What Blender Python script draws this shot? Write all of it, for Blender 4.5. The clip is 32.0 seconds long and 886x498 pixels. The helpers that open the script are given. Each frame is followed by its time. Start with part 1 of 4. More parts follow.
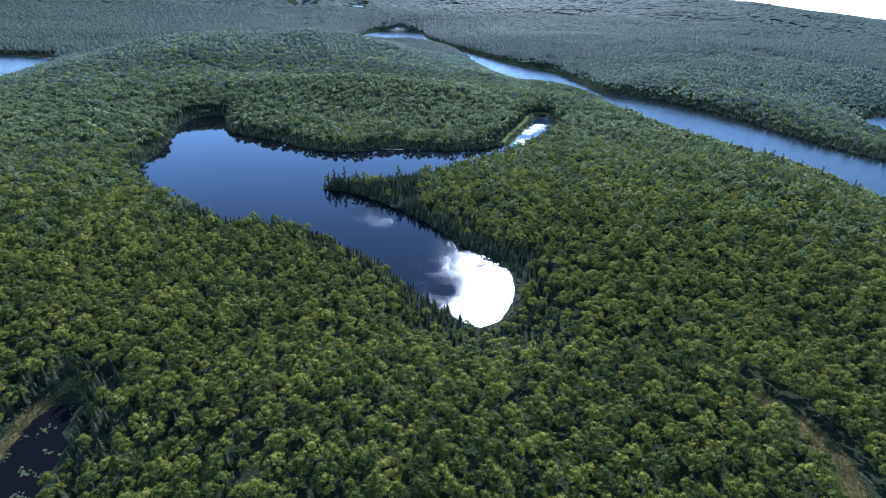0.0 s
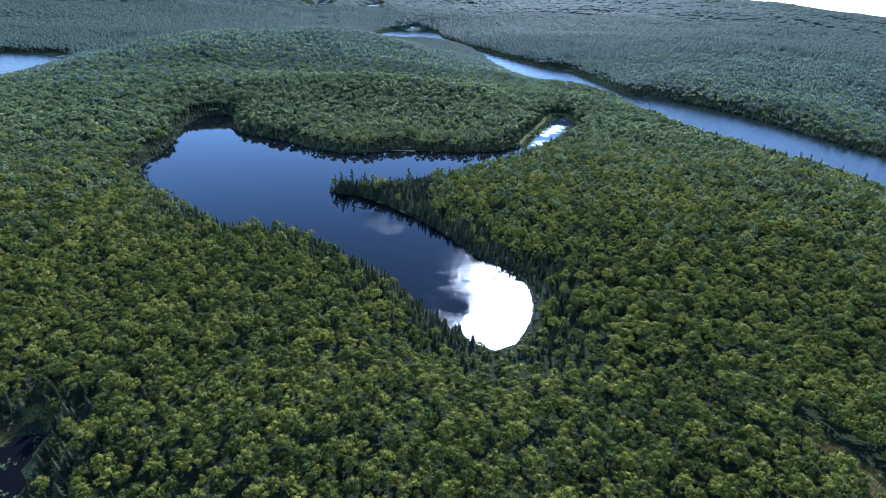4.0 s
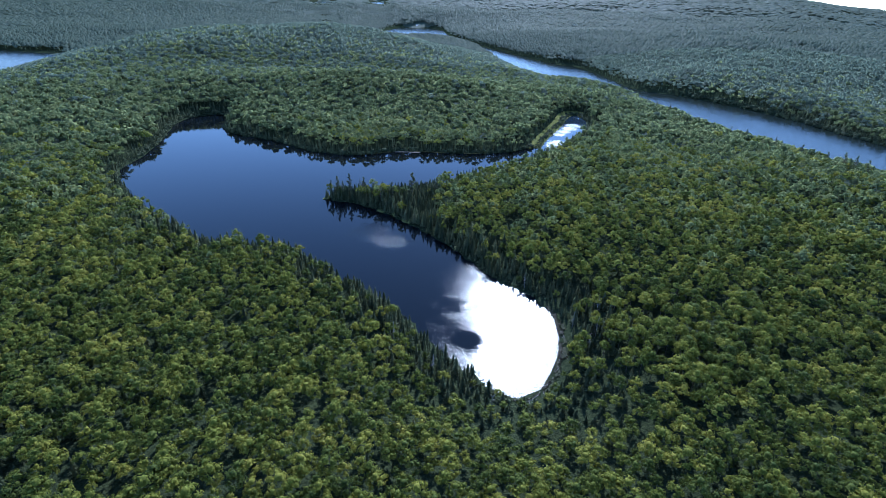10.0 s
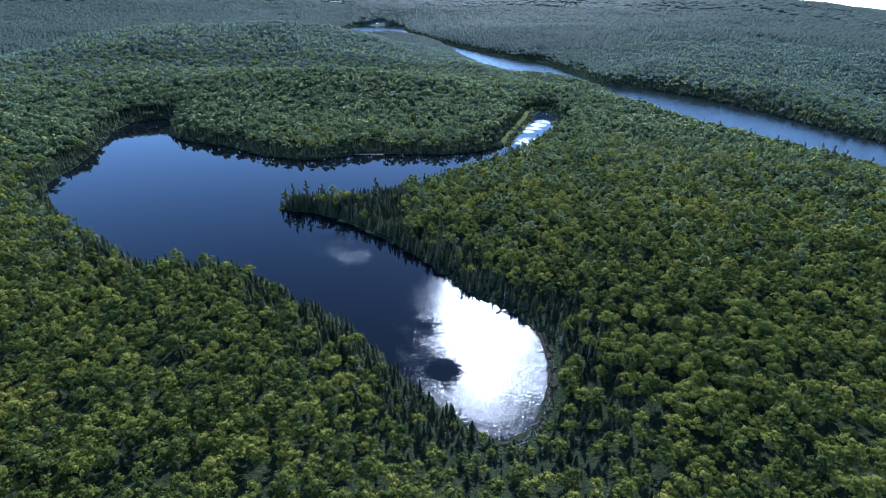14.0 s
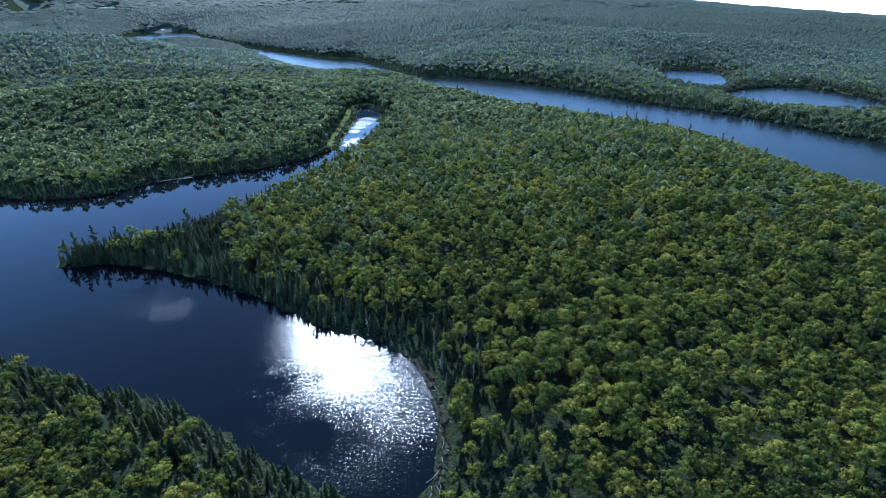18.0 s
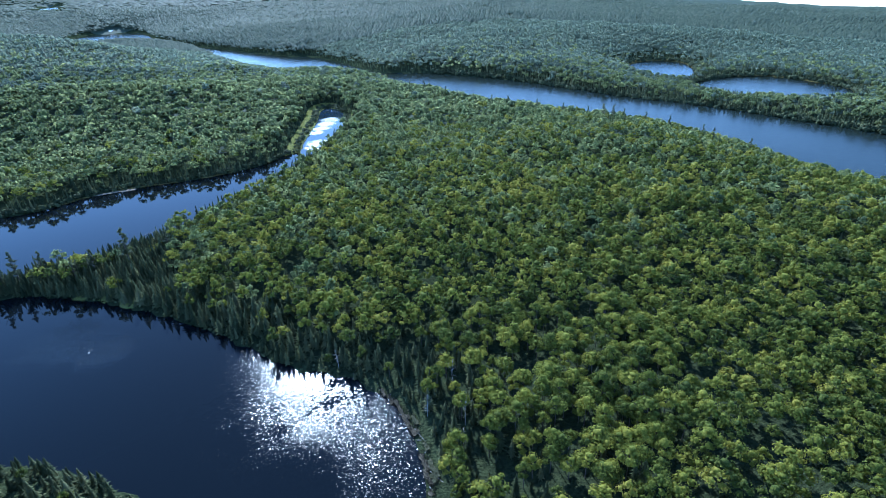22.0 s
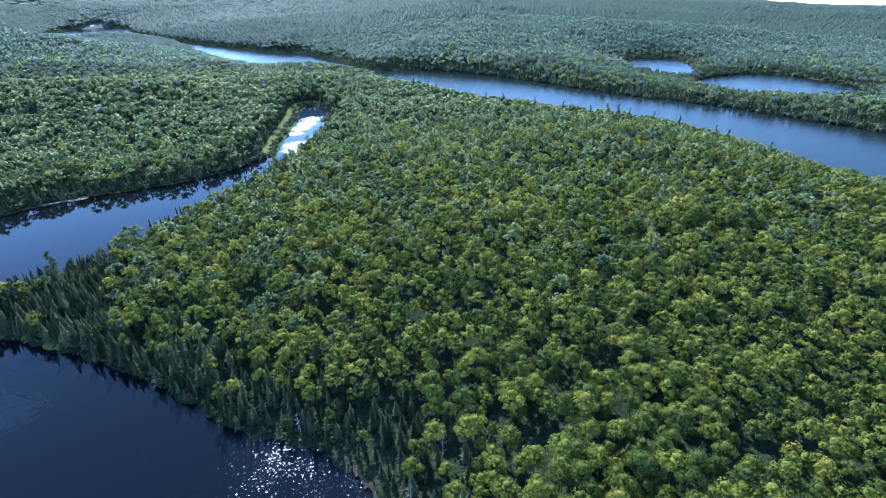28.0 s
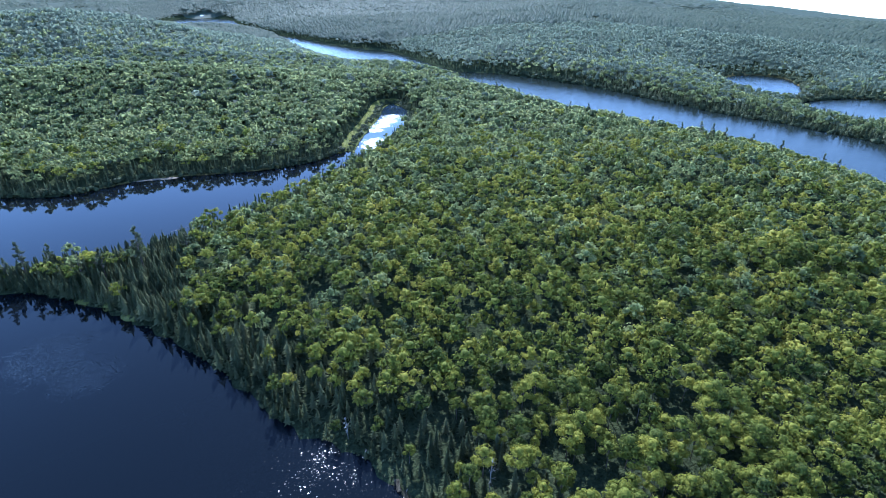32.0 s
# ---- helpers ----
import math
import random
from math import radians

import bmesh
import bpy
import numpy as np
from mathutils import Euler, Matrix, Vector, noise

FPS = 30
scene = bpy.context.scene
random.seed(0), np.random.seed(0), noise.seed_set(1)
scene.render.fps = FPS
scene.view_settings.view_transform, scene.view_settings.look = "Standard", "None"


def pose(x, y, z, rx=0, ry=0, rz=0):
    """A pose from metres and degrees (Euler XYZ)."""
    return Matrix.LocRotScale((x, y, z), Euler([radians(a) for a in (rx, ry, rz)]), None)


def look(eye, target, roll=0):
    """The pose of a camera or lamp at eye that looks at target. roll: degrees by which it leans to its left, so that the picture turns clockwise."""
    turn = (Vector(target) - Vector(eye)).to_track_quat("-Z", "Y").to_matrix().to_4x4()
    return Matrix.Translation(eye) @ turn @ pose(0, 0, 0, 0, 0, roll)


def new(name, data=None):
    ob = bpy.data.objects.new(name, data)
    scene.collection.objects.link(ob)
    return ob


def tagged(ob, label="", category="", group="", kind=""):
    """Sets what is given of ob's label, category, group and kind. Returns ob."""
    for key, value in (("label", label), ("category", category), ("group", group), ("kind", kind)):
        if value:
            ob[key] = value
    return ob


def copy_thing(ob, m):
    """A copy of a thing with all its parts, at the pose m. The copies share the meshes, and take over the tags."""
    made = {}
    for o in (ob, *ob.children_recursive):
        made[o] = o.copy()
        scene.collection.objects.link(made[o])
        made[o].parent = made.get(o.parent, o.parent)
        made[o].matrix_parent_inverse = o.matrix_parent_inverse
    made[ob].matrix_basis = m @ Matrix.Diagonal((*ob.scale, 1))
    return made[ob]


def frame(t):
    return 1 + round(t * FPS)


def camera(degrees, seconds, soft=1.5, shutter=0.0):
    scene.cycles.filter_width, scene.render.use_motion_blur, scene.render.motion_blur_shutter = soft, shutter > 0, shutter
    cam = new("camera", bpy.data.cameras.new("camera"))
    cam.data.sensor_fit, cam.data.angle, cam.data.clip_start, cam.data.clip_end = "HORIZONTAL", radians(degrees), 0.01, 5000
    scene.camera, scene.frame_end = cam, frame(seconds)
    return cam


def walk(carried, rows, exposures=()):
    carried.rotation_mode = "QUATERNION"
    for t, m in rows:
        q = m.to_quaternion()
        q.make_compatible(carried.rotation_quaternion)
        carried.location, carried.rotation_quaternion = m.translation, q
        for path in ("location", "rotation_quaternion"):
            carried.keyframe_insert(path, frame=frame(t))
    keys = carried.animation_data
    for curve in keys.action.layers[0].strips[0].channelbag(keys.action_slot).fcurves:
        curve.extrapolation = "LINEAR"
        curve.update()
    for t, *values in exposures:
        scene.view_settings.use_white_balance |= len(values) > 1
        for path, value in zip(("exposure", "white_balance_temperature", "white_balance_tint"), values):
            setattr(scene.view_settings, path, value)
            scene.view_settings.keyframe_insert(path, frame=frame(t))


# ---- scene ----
cam = camera(79.8, 32.0, soft=0.5)
PATH = [
    (0, (0.00, 0.00, 150.00), (0.000, 90.054, 106.521), 1.63),
    (1, (0.16, 6.26, 148.68), (-0.573, 96.323, 105.224), 1.65),
    (2, (0.18, 12.59, 147.08), (-1.402, 102.644, 103.636), 1.61),
    (3, (0.37, 19.02, 145.70), (-1.814, 109.058, 102.248), 1.63),
    (5.5, (-0.20, 35.62, 141.98), (-2.813, 125.668, 98.572), 1.70),
    (6, (-0.53, 39.19, 141.23), (-3.201, 129.247, 97.831), 1.68),
    (7, (-1.23, 46.70, 139.43), (-4.112, 136.724, 95.980), 1.50),
    (8, (-1.86, 53.75, 137.91), (-4.902, 143.729, 94.382), 1.54),
    (9, (-2.25, 60.70, 136.40), (-5.584, 150.622, 92.770), 1.43),
    (10, (-2.92, 67.77, 135.15), (-6.314, 157.668, 91.481), 1.36),
    (11, (-3.43, 75.30, 133.46), (-6.790, 165.148, 89.692), 1.31),
    (12, (-4.12, 82.39, 131.74), (-7.200, 172.240, 87.938), 1.25),
    (13, (-4.43, 89.91, 129.95), (-6.879, 179.754, 86.108), 1.18),
    (13.5, (-4.11, 93.67, 129.26), (-5.169, 183.551, 85.444), 1.00),
    (14, (-3.92, 97.25, 128.66), (-1.523, 187.130, 84.895), 0.76),
    (14.5, (-3.72, 100.94, 128.23), (2.146, 190.682, 84.502), 0.50),
    (16.5, (-3.21, 116.02, 124.93), (13.718, 204.348, 81.202), -0.42),
    (17, (-2.60, 121.01, 124.11), (18.849, 208.282, 80.255), -0.65),
    (17.5, (-2.17, 125.38, 123.23), (24.032, 211.275, 79.230), -1.00),
    (18, (-1.66, 129.12, 122.68), (29.280, 213.303, 78.465), -1.33),
    (18.5, (-0.88, 132.47, 122.25), (32.841, 215.511, 77.899), -1.63),
    (19, (-0.10, 135.69, 121.63), (34.671, 218.241, 77.170), -1.70),
    (20, (1.72, 142.46, 120.20), (37.157, 224.655, 75.607), -1.79),
    (21, (3.62, 149.85, 118.47), (39.430, 231.837, 73.811), -1.89),
    (22, (5.83, 156.49, 116.84), (41.847, 238.348, 72.088), -2.01),
    (23, (8.28, 162.21, 115.40), (44.583, 243.877, 70.535), -1.95),
    (24, (10.75, 167.66, 114.14), (47.084, 249.238, 69.138), -1.89),
    (25, (13.66, 173.24, 112.83), (50.043, 254.738, 67.727), -1.82),
    (25.5, (15.07, 176.37, 112.17), (51.640, 257.752, 67.011), -1.76),
    (27.5, (20.78, 187.14, 110.30), (57.937, 268.251, 65.130), -1.71),
    (28, (21.90, 189.60, 110.24), (59.229, 270.623, 65.056), -1.70),
    (28.5, (22.97, 191.69, 110.27), (60.868, 272.424, 65.036), -1.70),
    (29, (23.84, 193.32, 110.39), (62.039, 273.889, 65.119), -1.67),
    (29.5, (24.41, 194.54, 110.58), (62.632, 275.100, 65.311), -1.58),
    (30, (24.52, 195.38, 110.54), (61.232, 276.662, 65.316), -1.34),
    (30.5, (24.78, 195.82, 110.43), (56.510, 279.210, 65.266), -0.70),
    (31, (25.01, 195.77, 110.60), (55.046, 279.811, 65.493), -0.38),
    (31.5, (24.48, 195.57, 110.44), (52.560, 280.397, 65.543), 0.01),
    (32, (24.06, 195.93, 110.01), (49.775, 281.637, 65.370), 0.36),
]
walk(cam, [(t, look(eye, target, roll)) for t, eye, target, roll in PATH],
     exposures=[(0.0, 1.48, 4730, 16), (8.0, 1.3, 4670, 15), (14.0, 1.23, 4670, 15), (16.5, 1.01, 4640, 13), (17.5, 1.08, 4630, 12), (19.0, 1.46, 4600, 10), (22.0, 1.69, 4560, 8), (25.0, 1.84, 4560, 7), (28.0, 1.99, 4670, 12), (32.0, 2.02, 4740, 16)])

SUN_AZ, SUN_EL = radians(7.0), radians(34.5)          # azimuth from +y towards +x

# ---- world, sun ----
world = bpy.data.worlds.new("sky")
scene.world = world
world.use_nodes = True
wn = world.node_tree.nodes
sky = wn.new("ShaderNodeTexSky")
sky.sky_type = "NISHITA"
sky.sun_disc = False
sky.sun_elevation, sky.sun_rotation = SUN_EL, SUN_AZ
sky.altitude, sky.air_density, sky.dust_density, sky.ozone_density = 1500.0, 1.0, 0.15, 0.4
wn["Background"].inputs["Strength"].default_value = 0.15
world.node_tree.links.new(sky.outputs[0], wn["Background"].inputs["Color"])

sun_data = bpy.data.lights.new("sun", "SUN")
sun_data.energy, sun_data.angle, sun_data.color = 3.7, radians(0.55), (1.0, 0.95, 0.86)
sun = new("sun", sun_data)
sun_dir = Vector((math.sin(SUN_AZ) * math.cos(SUN_EL), math.cos(SUN_AZ) * math.cos(SUN_EL), math.sin(SUN_EL)))
sun.matrix_world = look(sun_dir * 900, (0, 0, 0))


# ---- materials ----
def material(name):
    m = bpy.data.materials.new(name)
    m.use_nodes = True
    nt = m.node_tree
    return m, nt, nt.nodes["Principled BSDF"]


def node(nt, kind, **values):
    n = nt.nodes.new(kind)
    for key, value in values.items():
        n.inputs[key].default_value = value
    return n


def noise_at(nt, scale, detail=3.0, rough=0.55, where="Position"):
    n = node(nt, "ShaderNodeTexNoise", Scale=scale, Detail=detail, Roughness=rough)
    if where == "Position":
        nt.links.new(nt.nodes.new("ShaderNodeNewGeometry").outputs["Position"], n.inputs["Vector"])
    else:
        nt.links.new(nt.nodes.new("ShaderNodeTexCoord").outputs["Object"], n.inputs["Vector"])
    return n


def ramp(nt, source, *stops):
    n = nt.nodes.new("ShaderNodeValToRGB")
    el = n.color_ramp.elements
    while len(el) < len(stops):
        el.new(0.5)
    for e, (p, c) in zip(el, stops):
        e.position, e.color = p, (*c, 1)
    nt.links.new(source, n.inputs["Fac"])
    return n


def maths(nt, op, a, b=None):
    n = nt.nodes.new("ShaderNodeMath")
    n.operation = op
    for slot, v in zip((0, 1), (a, b)):
        if v is None:
            continue
        if isinstance(v, (int, float)):
            n.inputs[slot].default_value = v
        else:
            nt.links.new(v, n.inputs[slot])
    return n.outputs[0]


def bumped(nt, bsdf_input, height, strength, distance):
    b = node(nt, "ShaderNodeBump", Strength=strength, Distance=distance)
    nt.links.new(height, b.inputs["Height"])
    nt.links.new(b.outputs["Normal"], bsdf_input)
    return b


def leaf_material(name, dark, mid, light, by_object, grain=1.1, through_light=0.54, lift=0.85, turned=None, mottle=1.7):
    """Foliage: tint per tree and per clump, two scales of mottling, some light through the leaves."""
    m, nt, p = material(name)
    if by_object:
        tree = nt.nodes.new("ShaderNodeObjectInfo").outputs["Random"]
    else:
        a = nt.nodes.new("ShaderNodeAttribute")
        a.attribute_name = "tint"
        tree = a.outputs["Fac"]
    island = nt.nodes.new("ShaderNodeNewGeometry").outputs["Random Per Island"]
    fine, broad = noise_at(nt, grain * 1.7, 4, 0.7), noise_at(nt, 0.035, 2)
    f = maths(nt, "ADD", maths(nt, "MULTIPLY", tree, 0.75), maths(nt, "MULTIPLY", island, 0.10))
    f = maths(nt, "ADD", f, maths(nt, "MULTIPLY", maths(nt, "SUBTRACT", fine.outputs["Fac"], 0.5), mottle))
    f = maths(nt, "ADD", f, maths(nt, "MULTIPLY", maths(nt, "SUBTRACT", broad.outputs["Fac"], 0.42), 0.5))
    col = ramp(nt, f, (0.0, dark), (0.5, mid), (0.96, light), (1.0, turned or light))
    nt.links.new(col.outputs[0], p.inputs["Base Color"])
    p.inputs["Roughness"].default_value = 0.7
    p.inputs["Specular IOR Level"].default_value = 0.05
    b = bumped(nt, p.inputs["Normal"], noise_at(nt, grain * 1.8, 4, 0.7).outputs["Fac"], lift, 0.5)
    back = nt.nodes.new("ShaderNodeBsdfTranslucent")
    nt.links.new(col.outputs[0], back.inputs["Color"])
    nt.links.new(b.outputs["Normal"], back.inputs["Normal"])
    mix = nt.nodes.new("ShaderNodeMixShader")
    mix.inputs[0].default_value = through_light
    nt.links.new(p.outputs[0], mix.inputs[1])
    nt.links.new(back.outputs[0], mix.inputs[2])
    nt.links.new(mix.outputs[0], nt.nodes["Material Output"].inputs["Surface"])
    return m


HARD = ((0.058, 0.076, 0.018), (0.156, 0.168, 0.026), (0.285, 0.264, 0.038))
CONE = ((0.042, 0.055, 0.028), (0.104, 0.120, 0.056), (0.195, 0.200, 0.098))
MAT_LEAF = leaf_material("hardwood_leaves", *HARD, by_object=False, through_light=0.42, turned=(0.36, 0.29, 0.06), mottle=1.5)
MAT_LEAF_ONE = leaf_material("hardwood_leaves_single", *HARD, by_object=True, through_light=0.42, mottle=1.5)
MAT_NEEDLE = leaf_material("spruce_needles", *CONE, by_object=False, grain=1.6, through_light=0.5)
MAT_NEEDLE_ONE = leaf_material("spruce_needles_single", *CONE, by_object=True, grain=1.6, through_light=0.5)
# paler, bluer leaves for the middle distance: a little haze mixed into the colour
MAT_MID_HAZE = leaf_material("mid_haze_leaves", (0.092, 0.117, 0.054), (0.176, 0.204, 0.078), (0.256, 0.268, 0.102), by_object=False, grain=0.8, through_light=0.68, lift=0.4, mottle=1.0)
# distance haze painted into the leaf colour: blue-green, pale and low in contrast
MAT_FAR_HAZE = leaf_material("far_woods", (0.082, 0.106, 0.074), (0.140, 0.172, 0.114), (0.200, 0.224, 0.148), by_object=False, grain=0.5, through_light=0.62, lift=0.15, mottle=0.7)


def simple(name, a, b, scale, rough=0.85, bump=0.4, bump_scale=None, distance=0.1, gloss=0.0):
    m, nt, p = material(name)
    n = noise_at(nt, scale, 5)
    nt.links.new(ramp(nt, n.outputs["Fac"], (0.3, a), (0.7, b)).outputs[0], p.inputs["Base Color"])
    p.inputs["Roughness"].default_value = rough
    p.inputs["Specular IOR Level"].default_value = gloss
    bumped(nt, p.inputs["Normal"], noise_at(nt, bump_scale or scale * 6, 4).outputs["Fac"], bump, distance)
    return m


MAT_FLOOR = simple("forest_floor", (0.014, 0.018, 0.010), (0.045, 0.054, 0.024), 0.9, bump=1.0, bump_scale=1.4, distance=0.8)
MAT_BARK = simple("bark", (0.06, 0.05, 0.04), (0.16, 0.14, 0.12), 2.0)
MAT_DEAD = simple("bleached_wood", (0.20, 0.18, 0.155), (0.36, 0.33, 0.29), 1.5)
MAT_SAND = simple("wet_sand", (0.12, 0.095, 0.065), (0.22, 0.18, 0.125), 0.5)
MAT_REED = leaf_material("sedge_leaves", (0.13, 0.15, 0.04), (0.28, 0.29, 0.08), (0.40, 0.37, 0.13), by_object=False, through_light=0.5)
MAT_STRAW = leaf_material("dry_sedge_leaves", (0.10, 0.085, 0.03), (0.185, 0.15, 0.05), (0.28, 0.225, 0.08), by_object=False, through_light=0.4)
MAT_BANK = leaf_material("bank_grass", (0.032, 0.035, 0.019), (0.062, 0.064, 0.033), (0.11, 0.10, 0.058), by_object=False, through_light=0.3)
MAT_BRUSH = leaf_material("dead_brush", (0.022, 0.020, 0.013), (0.055, 0.047, 0.031), (0.15, 0.125, 0.085), by_object=False, through_light=0.2)
MAT_PAINT = simple("white_boards", (0.74, 0.74, 0.72), (0.82, 0.82, 0.80), 0.6, rough=0.5, gloss=0.4)
MAT_TIN = simple("metal_roof", (0.55, 0.57, 0.60), (0.68, 0.70, 0.72), 0.4, rough=0.35, gloss=0.5)
MAT_LILY = simple("lily_pads", (0.045, 0.058, 0.025), (0.09, 0.10, 0.05), 0.8)


def water_material(name, deep, calm, rough_bump, patches=(), scale=1.3, tone=0.05, ior=1.2, swell=2.0, blur=0.08, ragged=1.1, facets=0.0, slope=0.25):
    """Water: a dark body under ripples. patches: (x, y, radius, amount) of wind on it, negative where it is sheltered."""
    m, nt, p = material(name)
    p.inputs["Base Color"].default_value = (*deep, 1)
    p.inputs["IOR"].default_value = 1.33
    pos = nt.nodes.new("ShaderNodeNewGeometry").outputs["Position"]
    wobble, flecks = noise_at(nt, 0.11, 7, 0.72), noise_at(nt, 1.0, 1, 0.5)
    wind = None
    for x, y, r, amount in patches:
        d = nt.nodes.new("ShaderNodeVectorMath")
        d.operation = "DISTANCE"
        nt.links.new(pos, d.inputs[0])
        d.inputs[1].default_value = (x, y, 0)
        off = maths(nt, "ADD", d.outputs["Value"], maths(nt, "MULTIPLY", maths(nt, "SUBTRACT", wobble.outputs["Fac"], 0.5), r * ragged))
        off = maths(nt, "ADD", off, maths(nt, "MULTIPLY", maths(nt, "SUBTRACT", flecks.outputs["Fac"], 0.5), min(50.0, r * 1.8)))
        edge = nt.nodes.new("ShaderNodeMapRange")
        edge.interpolation_type = "SMOOTHSTEP"
        nt.links.new(off, edge.inputs["Value"])
        for key, v in (("From Min", r * 1.2), ("From Max", r * 0.7), ("To Min", 0.0), ("To Max", amount)):
            edge.inputs[key].default_value = v
        wind = edge.outputs[0] if wind is None else maths(nt, "ADD", wind, edge.outputs[0])
    wind = maths(nt, "ADD", wind, calm) if wind is not None else maths(nt, "ADD", maths(nt, "MULTIPLY", wobble.outputs["Fac"], 0.0), calm)
    wind = maths(nt, "MINIMUM", maths(nt, "MAXIMUM", wind, 0.0), 3.0)
    gloss = nt.nodes.new("ShaderNodeBsdfGlossy")
    gloss.distribution = "BECKMANN"
    nt.links.new(maths(nt, "ADD", maths(nt, "MULTIPLY", maths(nt, "MINIMUM", wind, 0.7), blur), tone), gloss.inputs["Roughness"])
    p.inputs["Specular IOR Level"].default_value = 0.0
    facing = node(nt, "ShaderNodeFresnel", IOR=ior)
    mix = nt.nodes.new("ShaderNodeMixShader")
    nt.links.new(facing.outputs[0], mix.inputs[0])
    nt.links.new(p.outputs[0], mix.inputs[1])
    nt.links.new(gloss.outputs[0], mix.inputs[2])
    nt.links.new(mix.outputs[0], nt.nodes["Material Output"].inputs["Surface"])
    if facets:
        # small waves as tilted facets, each flashing where it faces the sun
        cells = node(nt, "ShaderNodeTexVoronoi", Scale=facets)
        nt.links.new(pos, cells.inputs["Vector"])
        dice = nt.nodes.new("ShaderNodeTexWhiteNoise")
        nt.links.new(cells.outputs["Position"], dice.inputs["Vector"])
        tilt = nt.nodes.new("ShaderNodeVectorMath")
        tilt.operation = "ADD"
        nt.links.new(cells.outputs["Color"], tilt.inputs[0])
        nt.links.new(dice.outputs["Color"], tilt.inputs[1])
        part_xyz = nt.nodes.new("ShaderNodeSeparateXYZ")
        nt.links.new(tilt.outputs[0], part_xyz.inputs[0])
        amount = maths(nt, "MULTIPLY", wind, slope)
        up = node(nt, "ShaderNodeCombineXYZ", Z=1.0)
        for k in (0, 1):
            nt.links.new(maths(nt, "MULTIPLY", maths(nt, "SUBTRACT", part_xyz.outputs[k], 1.0), amount), up.inputs[k])
        way = nt.nodes.new("ShaderNodeVectorMath")
        way.operation = "NORMALIZE"
        nt.links.new(up.outputs[0], way.inputs[0])
        nt.links.new(way.outputs[0], gloss.inputs["Normal"])
        nt.links.new(way.outputs[0], facing.inputs["Normal"])
        return m
    h = maths(nt, "ADD", noise_at(nt, scale, 3, 0.6).outputs["Fac"], maths(nt, "MULTIPLY", noise_at(nt, scale * 0.22, 2).outputs["Fac"], swell))
    b = bumped(nt, gloss.inputs["Normal"], h, 1.0, 0.1)
    nt.links.new(maths(nt, "ADD", maths(nt, "MULTIPLY", wind, rough_bump), 0.004), b.inputs["Distance"])
    nt.links.new(b.outputs["Normal"], facing.inputs["Normal"])
    return m


LAKE_WIND = ((24, 254, 42, 0.68), (7, 309, 25, 0.6), (1, 257, 6.5, -1.4), (9, 260, 16, -0.2), (37, 256, 17, 0.62), (-60, 366, 13, 2.3), (-45, 353, 10, 2.3))
MAT_LAKE = water_material("lake_water", (0.0030, 0.0043, 0.0056), 0.02, 0.155, LAKE_WIND, tone=0.05, ior=1.185, ragged=1.7, blur=0.23, facets=3.9, slope=0.11)
MAT_RIVER = water_material("river_water", (0.009, 0.013, 0.011), 0.45, 0.16, ((200, 1500, 260, 0.1), (-240, 2500, 330, 0.3), (745, 880, 110, 1.2), (725, 640, 120, 0.3), (-560, 3530, 330, 0.5), (-880, 3450, 330, 0.5)), scale=0.9, tone=0.16, blur=0.06, ior=1.105)
MAT_FAR_WATER = water_material("far_lake_water", (0.008, 0.013, 0.014), 0.45, 0.16, (), scale=0.9, tone=0.16, blur=0.06, ior=1.06)
MAT_EAST_WATER = water_material("bright_pond_water", (0.008, 0.013, 0.014), 0.6, 0.16, (), scale=0.9, tone=0.2, blur=0.06, ior=1.2)
MAT_POND = water_material("pond_water", (0.012, 0.020, 0.030), 0.03, 0.2, ((121, 684, 9, 2.2), (113, 668, 9, 2.2), (104, 652, 8, 2.2), (97, 638, 6, 2.2), (92, 600, 11, 2.2), (84, 590, 7, 2.2)), ragged=0.9, tone=0.05, blur=0.33, facets=1.6, slope=0.13)
MAT_SWAMP = water_material("swamp_water", (0.005, 0.005, 0.006), 0.0, 0.05, (), ior=1.05)

# ---- the plan: shores of the waters, anticlockwise or not, in metres ----
LAKE = [(-285, 690), (-318, 668), (-319, 626), (-300, 575), (-284, 517), (-284, 470), (-257, 432), (-213, 388), (-157, 346), (-150, 338), (-141, 342), (-90, 335), (-72, 309), (-39, 289), (-10, 248), (15, 221), (25, 221), (36, 237), (42, 262), (41, 281), (33, 297), (13, 312), (-1, 338), (-37, 382),
        (-57, 399), (-82, 415), (-104, 419), (-100, 427), (-80, 436), (-46, 436), (-33, 446), (-9, 472), (37, 512), (64, 548), (72, 572), (68, 586), (40, 559), (12, 551), (-19, 550), (-46, 552), (-70, 549), (-97, 532), (-118, 533), (-152, 543), (-183, 571), (-250, 597), (-268, 640)]
POND = [(66, 566), (74, 562), (96, 594), (113, 628), (128, 656), (140, 698), (139, 732), (132, 746), (119, 729), (107, 684), (90, 640), (76, 604)]
RIVER = [(-330, 2835), (-200, 2835), (-130, 2700), (-105, 2500), (-85, 2330), (10, 1990), (85, 1806), (141, 1660), (210, 1490), (264, 1462), (288, 1304), (304, 1164), (318, 1094), (362, 1082),
         (415, 1003), (465, 901), (493, 787), (513, 698), (546, 638), (562, 566), (572, 502), (588, 430), (620, 300), (700, 120), (800, -150), (640, -190), (470, 120), (415, 300),
         (400, 420), (392, 480), (350, 560), (312, 640), (290, 730), (275, 830), (262, 930), (222, 1040), (165, 1090), (105, 1270), (70, 1510), (38, 1790), (-8, 1930), (-70, 2020), (-180, 1945), (-290, 2010), (-360, 2190), (-375, 2520), (-350, 2750)]
